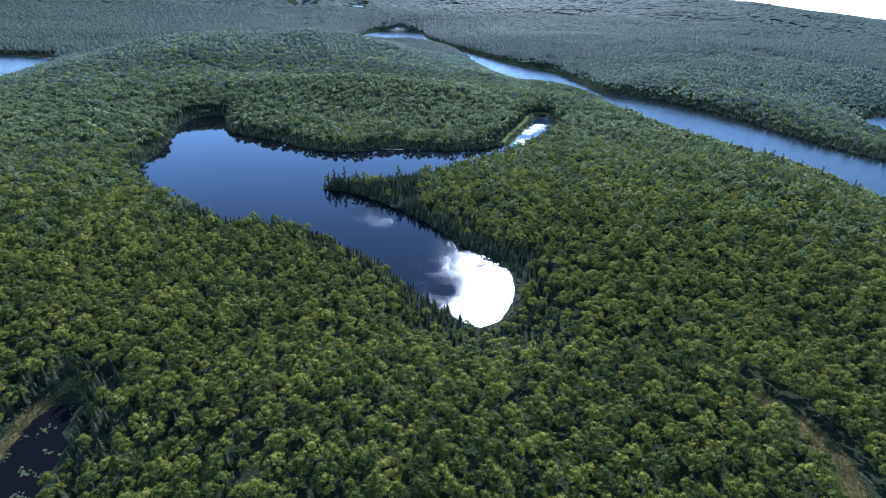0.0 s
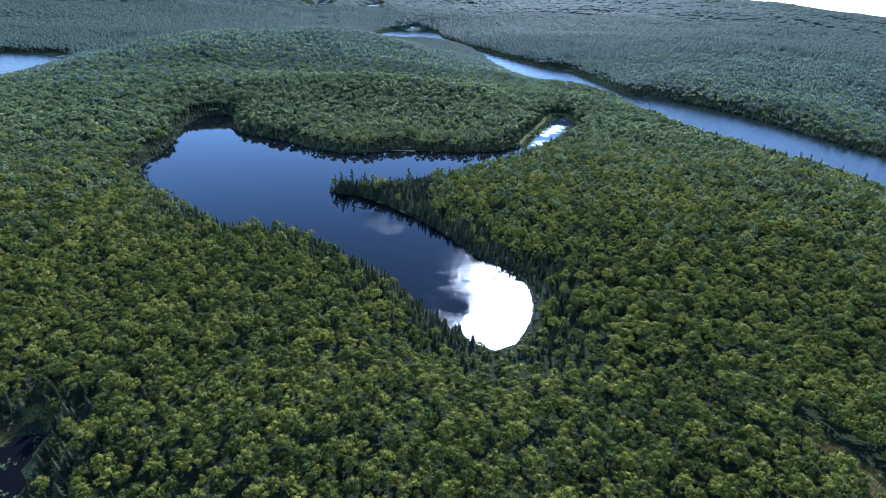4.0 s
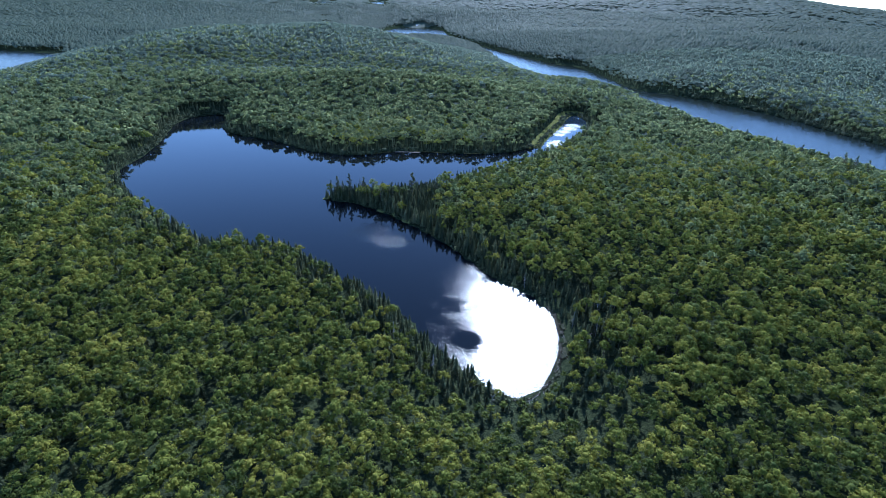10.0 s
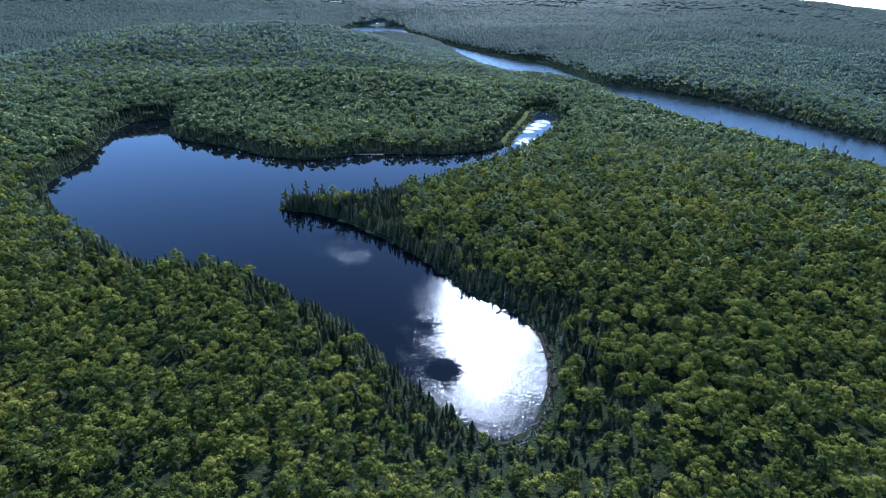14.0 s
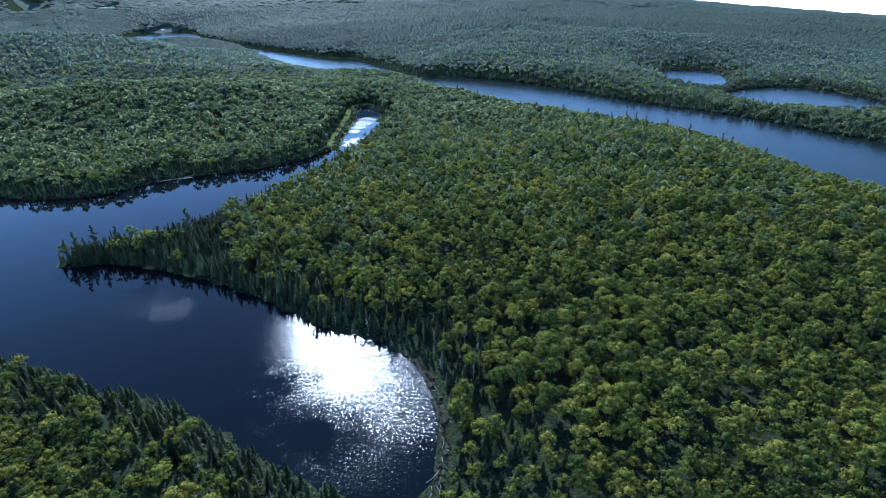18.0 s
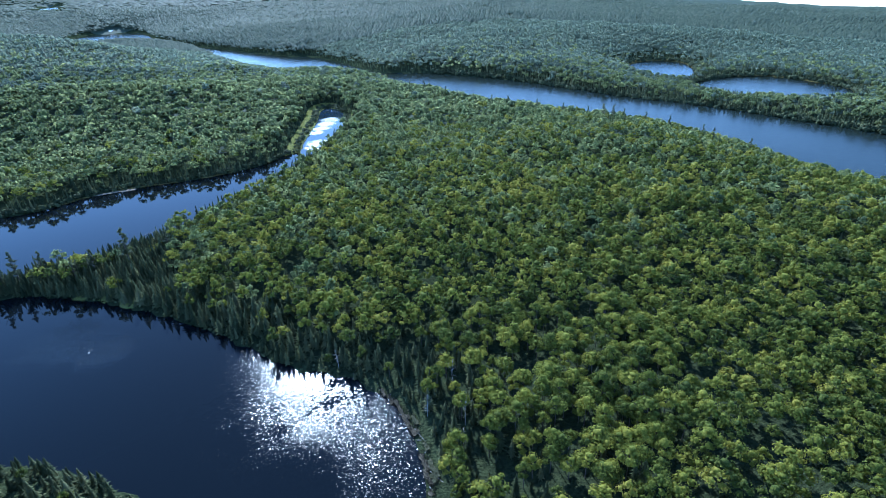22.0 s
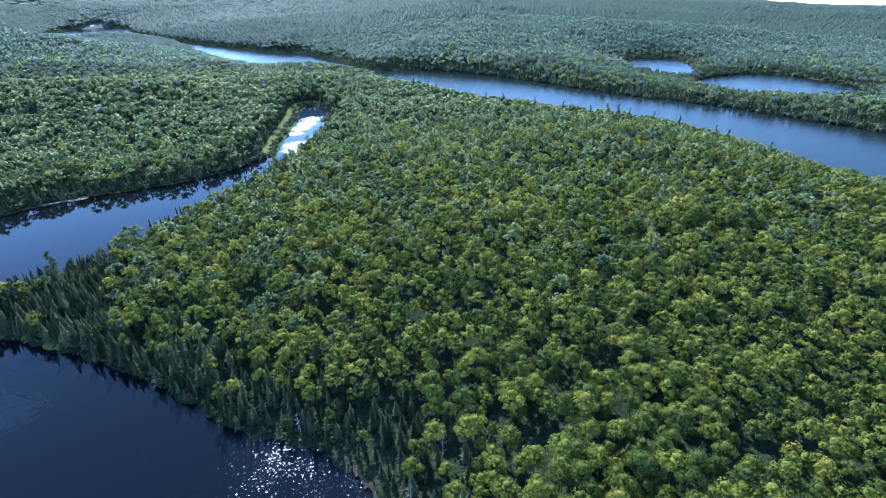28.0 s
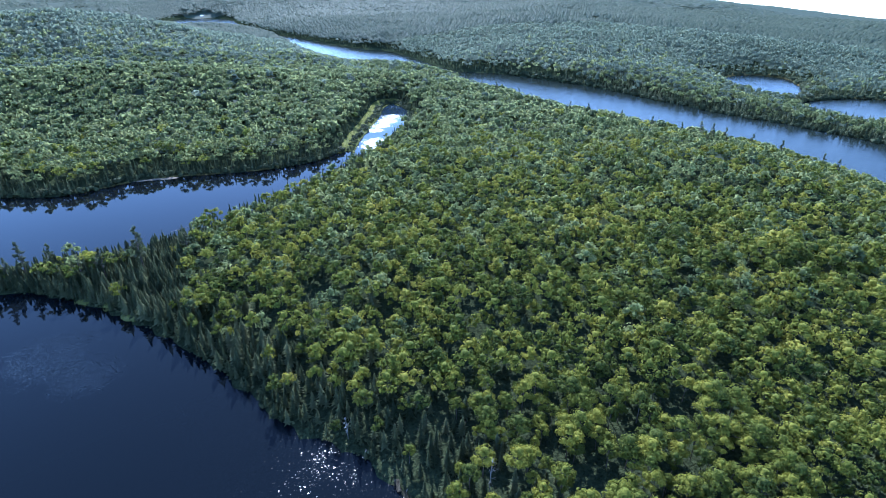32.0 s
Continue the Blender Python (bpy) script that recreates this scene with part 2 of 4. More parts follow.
PONDS_EAST = [[(690, 905), (745, 948), (790, 962), (822, 925), (824, 885), (725, 775), (650, 760)], [(650, 735), (730, 752), (800, 735), (816, 690), (812, 640), (800, 580), (700, 545), (625, 640)]]
LAKE_WEST = [(-1150, 1300), (-1032, 1290), (-870, 1268), (-790, 1063), (-730, 880), (-800, 700), (-1000, 680), (-1300, 1000)]
SWAMP = [(-150, 161), (-140, 161), (-135, 146), (-128, 128), (-124, 112), (-128, 92), (-138, 90), (-146, 110), (-151, 132), (-153, 150)]
FAR_PONDS = [[(-555, 3300), (-490, 3300), (-540, 3760), (-640, 3760)], [(-850, 3200), (-770, 3220), (-860, 3720), (-1010, 3680)]]
MEADOW = [(129, 180), (135, 166), (142, 157), (145.5, 145), (143.5, 130), (138, 117), (131, 117), (135, 134), (136, 147), (132, 159), (127, 172)]


def rounded(points, rounds=2):
    """Corners cut, twice over."""
    p = np.array(points, float)
    for _ in range(rounds):
        q = np.roll(p, -1, 0)
        p = np.stack([0.75 * p + 0.25 * q, 0.25 * p + 0.75 * q], 1).reshape(-1, 2)
    return p


def shore_distance(shore, x, y):
    """Metres to the shore: positive on land, negative on the water."""
    a, b = shore, np.roll(shore, -1, 0)
    best = np.full(x.shape, 1e9)
    inside = np.zeros(x.shape, bool)
    for (ax, ay), (bx, by) in zip(a, b):
        dx, dy = bx - ax, by - ay
        t = np.clip(((x - ax) * dx + (y - ay) * dy) / (dx * dx + dy * dy + 1e-9), 0, 1)
        best = np.minimum(best, (x - ax - t * dx) ** 2 + (y - ay - t * dy) ** 2)
        if ay != by:
            inside ^= ((ay > y) != (by > y)) & (x < (bx - ax) * (y - ay) / (by - ay) + ax)
    return np.sqrt(best) * np.where(inside, -1, 1)


# each water: shore, level, reach of its banks, material, name, label
WATERS = [
    (rounded(LAKE), 0.0, 34.0, MAT_LAKE, "lake", "dark blue forest lake with sun glitter on ripples"),
    (rounded(POND), -0.15, 20.0, MAT_POND, "pond", "narrow marshy pond shining beyond the lake"),
    (rounded(RIVER), -23.0, 26.0, MAT_RIVER, "river", "long blue river lake between wooded banks"),
    (rounded(PONDS_EAST[0]), -26.0, 100.0, MAT_EAST_WATER, "pond", "small pale blue pond among far trees"),
    (rounded(PONDS_EAST[1]), -26.0, 100.0, MAT_RIVER, "pond", "curved blue pond behind a wooded bank"),
    (rounded(LAKE_WEST), -5.0, 80.0, MAT_FAR_WATER, "lake", "distant blue lake behind the wooded hill"),
    (rounded(SWAMP), 1.5, 9.0, MAT_SWAMP, "swamp_pool", "dark beaver pool with floating lily pads"),
] + [(rounded(p), z, 12.0, MAT_RIVER, "pond", "tiny bright pond in the far woods") for p, z in zip(FAR_PONDS, (68.0, 66.0))]


def waves(x, y, size, seed):
    """Smooth rolling noise in -1..1, made of a few crossed sines."""
    r = np.random.RandomState(seed)
    out = 0
    for k in range(5):
        a, f, ph = r.uniform(0, math.tau), r.uniform(0.6, 1.5) / size, r.uniform(0, math.tau)
        out = out + np.sin((x * math.cos(a) + y * math.sin(a)) * f * math.tau + ph + 1.3 * np.sin((x * math.sin(a) - y * math.cos(a)) * f * 2.9))
    return out / 5


def step(v, a, b):
    t = np.clip((v - a) / (b - a), 0, 1)
    return t * t * (3 - 2 * t)


# hills: x, y, height, radius across, radius along
HILLS = [(392, 345, -11, 60, 90), (-40, 150, 9, 90, 80), (-470, 640, 11, 170, 170), (-520, 1080, 50, 190, 230), (-290, 1290, 50, 180, 230), (-110, 1150, 10, 150, 150), (-130, 1740, 3, 120, 220), (-140, 775, 27, 230, 82), (130, 430, 5, 110, 130), (295, 500, 7, 75, 170),
         (750, 1500, 36, 330, 420), (980, 1050, 14, 260, 240), (-420, 380, 4, 160, 200)]


def natural(x, y):
    r, az = np.hypot(x, y), np.degrees(np.arctan2(x, y))
    z = 4.0 + 2.6 * waves(x, y, 120, 3) + step(r, 700, 1500) * 9 * waves(x, y, 520, 5) + step(r, 560, 800) * 4.0 * waves(x, y, 190, 13)
    for hx, hy, h, sx, sy in HILLS:
        z = z + h * np.exp(-((x - hx) / sx) ** 2 - ((y - hy) / sy) ** 2)
    edge = 168 - 285 * step(az, 20, 58)
    edge = np.where(np.abs(az) > 110, 60, edge)
    z = z - step(az, 22, 60) * 28 * step(r, 620, 1000)
    ridges = 22 * waves(x, y, 900, 8) + 12 * waves(x, y, 420, 9)
    ramp_up = 0.55 * step(r, 2500, 4750) + 0.45 * np.clip((r - 2500) / 2250, 0, 1)
    z = z + ramp_up * (edge - 10) + step(r, 2300, 3600) * (1 - 0.8 * step(r, 3900, 4800)) * ridges
    # two wide valleys before the farthest ponds
    for mid in (-9.2, -14.2):
        open_to = 139 - 0.0245 * r
        z = z - np.maximum(z - open_to, 0) * step(np.abs(az - mid), 2.6, 1.0) * (r > 1900) * (r < 3330)
    return z


def lay(x, y):
    """Ground height and the distance to the nearest water."""
    x, y = np.asarray(x, float), np.asarray(y, float)
    z, near, bed = natural(x, y), np.full(x.shape, 1e9), np.full(x.shape, np.nan)
    for shore, level, reach, _, name, _ in WATERS:
        lo, hi = shore.min(0) - reach * 16, shore.max(0) + reach * 16
        some = (x > lo[0]) & (x < hi[0]) & (y > lo[1]) & (y < hi[1])
        if not some.any():
            continue
        d = shore_distance(shore, x[some], y[some])
        far = reach * (1 + 1.2 * step(x[some] - 480 + 0.3 * (y[some] - 450), -20, 20) + 2 * step(y[some], 900, 1400)) if name == "river" else reach
        w = np.exp(-np.maximum(d, 0) / far) * (1 - step(d, reach * 3, reach * 12))
        bank = z[some] * (1 - w) + (level + 0.7 * step(d, 0, 3)) * w
        z[some] = np.where(d < 12, np.maximum(bank, level + 0.25 * np.clip(d, 0, 2)), bank)
        bed[some] = np.where(d < 0, level - np.minimum(-d * 0.35, 2.0), bed[some])
        near[some] = np.minimum(near[some], d)
    return np.where(np.isnan(bed), z, bed), near


def mesh_of(name, verts, faces, tint=None, smooth=True):
    """A mesh from arrays: verts (n, 3), faces (m, 3 or 4)."""
    me = bpy.data.meshes.new(name)
    n, m, k = len(verts), len(faces), faces.shape[1]
    me.vertices.add(n)
    me.vertices.foreach_set("co", np.ascontiguousarray(verts, np.float32).ravel())
    me.loops.add(m * k)
    me.loops.foreach_set("vertex_index", np.ascontiguousarray(faces, np.int32).ravel())
    me.polygons.add(m)
    me.polygons.foreach_set("loop_start", np.arange(0, m * k, k, dtype=np.int32))
    me.polygons.foreach_set("use_smooth", np.full(m, bool(smooth)))
    if tint is not None:
        a = me.attributes.new("tint", "FLOAT", "POINT")
        a.data.foreach_set("value", np.ascontiguousarray(tint, np.float32))
    me.update(calc_edges=True)
    return me


def part(name, data, mat, parent, label=""):
    """One mesh object under a thing or a part; data: a bmesh or a mesh."""
    if isinstance(data, bmesh.types.BMesh):
        me = bpy.data.meshes.new(name)
        data.to_mesh(me)
        data.free()
        data = me
    if not data.materials:
        data.materials.append(mat)
    ob = new(name, data)
    ob.parent = parent
    return tagged(ob, label)


def thing(name, place, label, category, group="", kind=""):
    ob = new(name)
    ob.matrix_world = place
    return tagged(ob, label, category, group, kind)


# ---- ground and waters ----
def axis(lo, hi, fine, below, above):
    """Lines close together from lo to hi, then wider apart, up to the steps given."""
    up, s, v = [], fine, hi
    while v < 4850:
        up.append(v)
        s = min(s * 1.1, above)
        v += s
    down, s, v = [], fine, lo - fine
    while v > -4850:
        down.append(v)
        s = min(s * 1.1, below)
        v -= s
    return np.array([-4850, *down[::-1], *np.arange(lo, hi, fine), *up, 4850])


def grid_faces(w, h):
    i = np.arange(w * h).reshape(h, w)
    return np.stack([i[:-1, :-1].ravel(), i[:-1, 1:].ravel(), i[1:, 1:].ravel(), i[1:, :-1].ravel()], 1)


gx, gy = axis(-340, 820, 9, 48, 44), axis(40, 930, 9, 400, 42)
GX, GY = np.meshgrid(gx, gy)
GZ, GD = lay(GX.ravel(), GY.ravel())
ground_mesh = mesh_of("ground", np.stack([GX.ravel(), GY.ravel(), GZ], 1), grid_faces(len(gx), len(gy)))
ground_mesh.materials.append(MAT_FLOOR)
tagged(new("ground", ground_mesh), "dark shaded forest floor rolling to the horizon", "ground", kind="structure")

for shore, level, reach, mat, name, label in WATERS:
    mid = shore.mean(0)
    d = np.roll(shore, -1, 0) - np.roll(shore, 1, 0)
    out = np.stack([d[:, 1], -d[:, 0]], 1) / (np.linalg.norm(d, axis=1, keepdims=True) + 1e-9)
    if shore_distance(shore, *(shore + out * 0.5).T).mean() < 0:
        out = -out
    rim = shore + out * min(1.2, reach * 0.04)
    bm = bmesh.new()
    bm.faces.new([bm.verts.new((x, y, level)) for x, y in rim])
    bmesh.ops.triangulate(bm, faces=bm.faces[:])
    bmesh.ops.recalc_face_normals(bm, faces=bm.faces[:])
    if bm.faces[0].normal.z < 0:
        bmesh.ops.reverse_faces(bm, faces=bm.faces[:])
    me = bpy.data.meshes.new(name)
    bm.to_mesh(me)
    bm.free()
    me.materials.append(mat)
    tagged(new(name, me), label, "lake" if name == "lake" else name.replace("_", " "), kind="structure")


# ---- trees ----
def tuft(rng, radius, rings, seg):
    """A rounded clump of leaves: a crumpled dome, open underneath."""
    v, f = [(0, 0, radius * rng.uniform(0.5, 0.75))], []
    for k in range(rings):
        for s in range(seg):
            a = math.tau * (s + rng.uniform(-0.25, 0.25)) / seg
            r = radius * (k + 1) / rings * rng.uniform(0.75, 1.2)
            v.append((r * math.cos(a), r * math.sin(a), radius * (0.5 * (1 - ((k + 1) / rings) ** 2) - (0.25 if k == rings - 1 else 0)) * rng.uniform(0.6, 1.3)))
    for s in range(seg):
        f.append((0, 1 + s, 1 + (s + 1) % seg))
        for k in range(rings - 1):
            a, b = 1 + k * seg + s, 1 + k * seg + (s + 1) % seg
            f += [(a, a + seg, b + seg), (a, b + seg, b)]
    return np.array(v), np.array(f)


def basis(n):
    z = np.array(n) / np.linalg.norm(n)
    x = np.cross((0.3, 0.9, 0.1), z)
    x /= np.linalg.norm(x)
    return np.stack([x, np.cross(z, x), z], 1)


def joined(pieces):
    v, f, k = [], [], 0
    for pv, pf in pieces:
        v.append(pv)
        f.append(pf + k)
        k += len(pv)
    return np.concatenate(v), np.concatenate(f)


def lobe(rng, centre, radius, seg, rings=2, flat=0.8):
    """A bough's mass of leaves: a lumpy dome, open underneath."""
    v, f = [(0, 0, flat * rng.uniform(0.9, 1.1))], []
    for k in range(rings):
        a0, t = rng.uniform(0, math.tau), (k + 1) / rings
        for s in range(seg):
            a, r = a0 + math.tau * (s + rng.uniform(-0.2, 0.2)) / seg, math.sin(1.75 * t) * rng.uniform(0.82, 1.15)
            v.append((r * math.cos(a), r * math.sin(a), flat * (math.cos(1.75 * t) + rng.uniform(-0.12, 0.12)) - (0.1 if k == rings - 1 else 0)))
    for s in range(seg):
        f.append((0, 1 + s, 1 + (s + 1) % seg))
        for k in range(rings - 1):
            a, b = 1 + k * seg + s, 1 + k * seg + (s + 1) % seg
            f += [(a, a + seg, b + seg), (a, b + seg, b)]
    return np.array(v) * radius + np.array(centre), np.array(f)


def spray(rng, place, out, size):
    """A twig's fan of leaves: one uneven three-cornered blade."""
    m = basis(np.array(out) + np.array([rng.gauss(0, 0.3), rng.gauss(0, 0.3), rng.gauss(0.05, 0.3)]))
    a = rng.uniform(0, math.tau)
    v = np.array([(size * q * math.cos(a + t), size * q * math.sin(a + t), size * rng.uniform(-0.2, 0.2)) for t, q in ((0, rng.uniform(1.0, 1.4)), (2.1, rng.uniform(0.6, 1.0)), (4.1, rng.uniform(0.7, 1.1)))])
    return v @ m.T + place, np.array([(0, 1, 2)])


def hardwood_crown(seed, sprays, size, boughs=7, seg=5):
    """Crown of a unit tree, 1 m tall: sprays of leaves on rounded boughs, round a shaded heart."""
    rng = random.Random(seed)
    wide, low = rng.uniform(0.85, 1.15), rng.uniform(0.50, 0.60)
    lobes = [((rng.uniform(-0.05, 0.05), rng.uniform(-0.05, 0.05), 0.80), 0.16 * wide)]
    for k in range(boughs - 1):
        a = math.tau * (k + rng.uniform(-0.3, 0.3)) / (boughs - 1)
        r = rng.uniform(0.12, 0.19) * wide
        lobes.append(((r * math.cos(a), r * math.sin(a), rng.uniform(low, 0.74)), rng.uniform(0.09, 0.14)))
    pieces = [lobe(rng, c, r * 0.67, seg, 2, 0.85) for c, r in lobes]
    for k in range(sprays):
        c, r = lobes[k % len(lobes)]
        d = np.array([rng.gauss(0, 1) + c[0] * 5, rng.gauss(0, 1) + c[1] * 5, abs(rng.gauss(0.3, 0.8)) - 0.25])
        d /= np.linalg.norm(d)
        pieces.append(spray(rng, np.array(c) + d * (1, 1, 0.8) * r * rng.uniform(0.7, 1.15), d + (0, 0, 0.1), size * rng.uniform(0.65, 1.35)))
    return joined(pieces)


def round_crown(seed, seg, sprays, size, rings, bumps=0):
    """A tree farther off: one uneven dome with a few sprays standing out of it."""
    rng = random.Random(seed)
    pieces = [lobe(rng, (0, 0, 0.66), 0.22, seg, rings, 1.0)]
    for k in range(bumps):
        a = math.tau * (k + rng.uniform(-0.3, 0.3)) / bumps
        pieces.append(lobe(rng, (0.17 * math.cos(a), 0.17 * math.sin(a), rng.uniform(0.62, 0.74)), rng.uniform(0.11, 0.15), 5, 1, 1.5))
    for k in range(sprays):
        d = np.array([rng.gauss(0, 1), rng.gauss(0, 1), abs(rng.gauss(0.3, 0.8))])
        d /= np.linalg.norm(d)
        pieces.append(spray(rng, np.array([0, 0, 0.68]) + d * (1, 1, 0.85) * 0.28 * rng.uniform(0.85, 1.1), d, size * rng.uniform(0.8, 1.2)))
    return joined(pieces)


def spruce_crown(seed, tiers, seg, droop=0.045, wide=0.14):
    """A spire of drooping ragged whorls, 1 m tall."""
    rng = random.Random(seed)
    pieces = []
    for k in range(tiers):
        t = k / tiers
        z0, r = 0.10 + 0.80 * t, wide * (1 - t) ** 0.85 * rng.uniform(0.85, 1.15) + 0.012
        v = [(0, 0, min(z0 + 1.45 * 0.8 / tiers, 1.0))]
        turn = rng.uniform(0, 6)
        for s in range(seg):
            a = turn + math.tau * s / seg
            rr = r * (1.0 if s % 2 else 0.34) * rng.uniform(0.65, 1.25)
            v.append((rr * math.cos(a), rr * math.sin(a), z0 - (droop if s % 2 else -droop * 0.2) * rng.uniform(0.5, 1.4)))
        pieces.append((np.array(v), np.array([(0, 1 + s, 1 + (s + 1) % seg) for s in range(seg)])))
    v, f = joined(pieces)
    v[:, 2] *= 1.0 / v[:, 2].max()
    return v, f


def dome(seed, seg, conifer):
    """A far tree's crown: a lumpy cap."""
    rng = random.Random(seed)
    top = 1.0
    v = [(0, 0, top)]
    if conifer:
        v += [(0.17 * rng.uniform(0.7, 1.2) * math.cos(math.tau * s / seg), 0.17 * rng.uniform(0.7, 1.2) * math.sin(math.tau * s / seg), 0.25) for s in range(seg)]
        return np.array(v), np.array([(0, 1 + s, 1 + (s + 1) % seg) for s in range(seg)])
    v += [(0.33 * rng.uniform(0.75, 1.2) * math.cos(math.tau * s / seg), 0.33 * rng.uniform(0.75, 1.2) * math.sin(math.tau * s / seg), rng.uniform(0.55, 0.7)) for s in range(seg)]
    return np.array(v), np.array([(0, 1 + s, 1 + (s + 1) % seg) for s in range(seg)])


def planted(name, kinds, spots, mat, label, category="forest"):
    """One joined mesh of many trees. spots: rows of x, y, z, height, width factor, turn, tint, kind."""
    v, f, tint, k = [], [], [], 0
    for n, (kv, kf) in enumerate(kinds):
        some = spots[spots[:, 7] == n]
        if not len(some):
            continue
        c, s = np.cos(some[:, 5])[:, None], np.sin(some[:, 5])[:, None]
        h, w = some[:, 3][:, None], (some[:, 3] * some[:, 4])[:, None]
        x, y, z = kv[:, 0][None], kv[:, 1][None], kv[:, 2][None]
        q = np.stack([some[:, 0][:, None] + w * (c * x - s * y), some[:, 1][:, None] + w * (s * x + c * y), some[:, 2][:, None] + h * z], -1)
        v.append(q.reshape(-1, 3))
        f.append((kf[None] + (np.arange(len(some)) * len(kv))[:, None, None]).reshape(-1, 3) + k)
        tint.append(np.repeat(some[:, 6], len(kv)))
        k += len(some) * len(kv)
    me = mesh_of(name, np.concatenate(v), np.concatenate(f), np.concatenate(tint), smooth=True)
    me.materials.append(mat)
    return tagged(new(name, me), label, category, kind="stuff")


def stand(seed, spacing, inside, lo, hi):
    """Tree spots on a jittered triangular net where inside(x, y) holds."""
    r = np.random.RandomState(seed)
    xs, ys = np.arange(lo[0], hi[0], spacing), np.arange(lo[1], hi[1], spacing * 0.866)
    X, Y = np.meshgrid(xs, ys)
    X = X + (np.arange(len(ys)) % 2)[:, None] * spacing / 2
    X, Y = (X + r.uniform(-0.36, 0.36, X.shape) * spacing).ravel(), (Y + r.uniform(-0.36, 0.36, Y.shape) * spacing).ravel()
    ok = inside(X, Y)
    return X[ok], Y[ok]


APEX = (4.0, -20.0)                     # behind the start of the flown line


def fan(x, y):
    dx, dy = x - APEX[0], y - APEX[1]
    return np.hypot(dx, dy), np.degrees(np.arctan2(dx, dy))


def zone(a, b, wide):
    def inside(x, y):
        r, az = fan(x, y)
        return (r >= a) & (r < b) & (az > -wide[0]) & (az < wide[1])
    return inside


meadow, swamp_edge = rounded(MEADOW), rounded(SWAMP)
pond_edge = rounded(POND)


CLEARINGS = [(-240, 2845, 30.0), (29, 371, 6.5), (83, 269, 5.5), (98, 278, 4.5), (115, 281, 5.5), (124, 239, 6.0), (112, 246, 4.5), (70, 224, 4.5), (92, 206, 4.5), (-64, 170, 5.0), (-10, 170, 4.5), (30, 160, 4.5), (-84, 206, 5.0), (50, 349, 5.5), (150, 330, 5.0), (196, 384, 6.0), (-96, 250, 5.0), (-52, 196, 5.0), (118, 214, 5.0), (60, 180, 4.5), (-120, 232, 5.0), (190, 333, 4.0), (200, 327, 4.5), (212, 321, 4.5), (223, 315, 4.0)]


def valley(x, y):
    """Younger woods in the two valleys before the farthest ponds."""
    view = np.degrees(np.arctan2(x, y))
    return (np.hypot(x, y) > 2400) & (np.minimum(np.abs(view + 9.2), np.abs(view + 14.2)) < 1.6 + 0.5 * waves(x, y, 300, 44))


def low_bank(x, y):
    """The muddy east end of the lake, free of trees."""
    return (x > 26) & (y > 214) & (y < 292)


def grown(seed, x, y, height, conifer):
    """Spots on dry land; the share of conifers is high along the shores."""
    r = np.random.RandomState(seed)
    z, d = lay(x, y)
    open_land = (shore_distance(meadow, x, y) < 2.9) | (shore_distance(swamp_edge, x, y) < np.where(x < -142, 5.0, 3.5)) | ((shore_distance(pond_edge, x, y) < 11.0) & ((x - 66) * 2.3 < y - 566) | (np.hypot(x - 150, y - 690) < 9))
    open_land |= low_bank(x, y) & (d < np.where(y < 270, 5.0, 3.2))
    for cx, cy, cr in CLEARINGS:
        open_land |= np.hypot(x - cx, y - cy) < cr
    open_land |= (x > 742) & (y > 560) & (d < 5)
    ok = (d > np.where(y > 3150, 25.0, 0.8 if conifer else 2.5)) & ~open_land
    x, y, z, d = x[ok], y[ok], z[ok], d[ok]
    n = len(x)
    share = 0.05 + 0.8 * np.exp(-(np.maximum(d - 6, 0) / np.where(x > 480, 34.0, 13.0)) ** 1.5) + 0.25 * (waves(x, y, 70, 12) > 0.42)
    share = np.where((x > 0) & (y < 430), 0.05 + 0.66 * np.exp(-(np.maximum(d - np.where(y < 300, 15, 7), 0) / 15.0) ** 1.5), share)
    share = np.where((x < 20) & (y < 345) & (y > 190), 0.05 + 0.85 * np.exp(-(np.maximum(d - 10, 0) / 15.0) ** 1.5), share)
    share = np.where((x > -112) & (x < -22) & (y > 372) & (y < 452), np.maximum(share, 0.85), share)
    ok = r.uniform(0, 1, n) < (share if conifer else 1 - 0.93 * share)
    x, y, z, d = x[ok], y[ok], z[ok], d[ok]
    n = len(x)
    h = height * (r.triangular(0.3, 0.5, 1.05, n) * np.where((x > 480) & (y > 300), 1.2, 1.0) if conifer else r.uniform(0.66, 1.22, n)) * (1 - 0.22 * np.exp(-np.maximum(d - 1, 0) / 4))
    h = h * np.where(valley(x, y), 0.62, 1.0)
    if conifer:
        h = h * np.where((x > -112) & (x < 30) & (y > 330) & (y < 452), 1.08, 1.0)
    low = (1 - 0.55 * np.exp(-((x - 18) / 42) ** 2 - ((y - 205) / 26) ** 2)) * (1 - 0.15 * np.exp(-((x - 650) / 110) ** 2 - ((y - 680) / 230) ** 2)) * (1 - 0.35 * np.exp(-((x - 760) / 90) ** 2 - ((y - 930) / 70) ** 2))
    h = h * low * (1 + 0.4 * np.exp(-((x - 214) / 32) ** 2 - ((y - 338 + 0.4 * (x - 214)) / 9) ** 2))
    tint = np.clip(0.5 + r.normal(0, 1, n) * (0.36 - 0.18 * step(np.hypot(x, y), 400, 800)) + 0.12 * waves(x, y, 55, 4), 0, 1)
    return np.stack([x, y, z - 0.3, h, r.uniform(0.72, 1.12, n) * (1 if conifer else 1 + 0.16 * step(np.hypot(x, y), 450, 700)) / low ** 0.8, r.uniform(0, math.tau, n), tint, r.randint(0, 6, n)], 1)


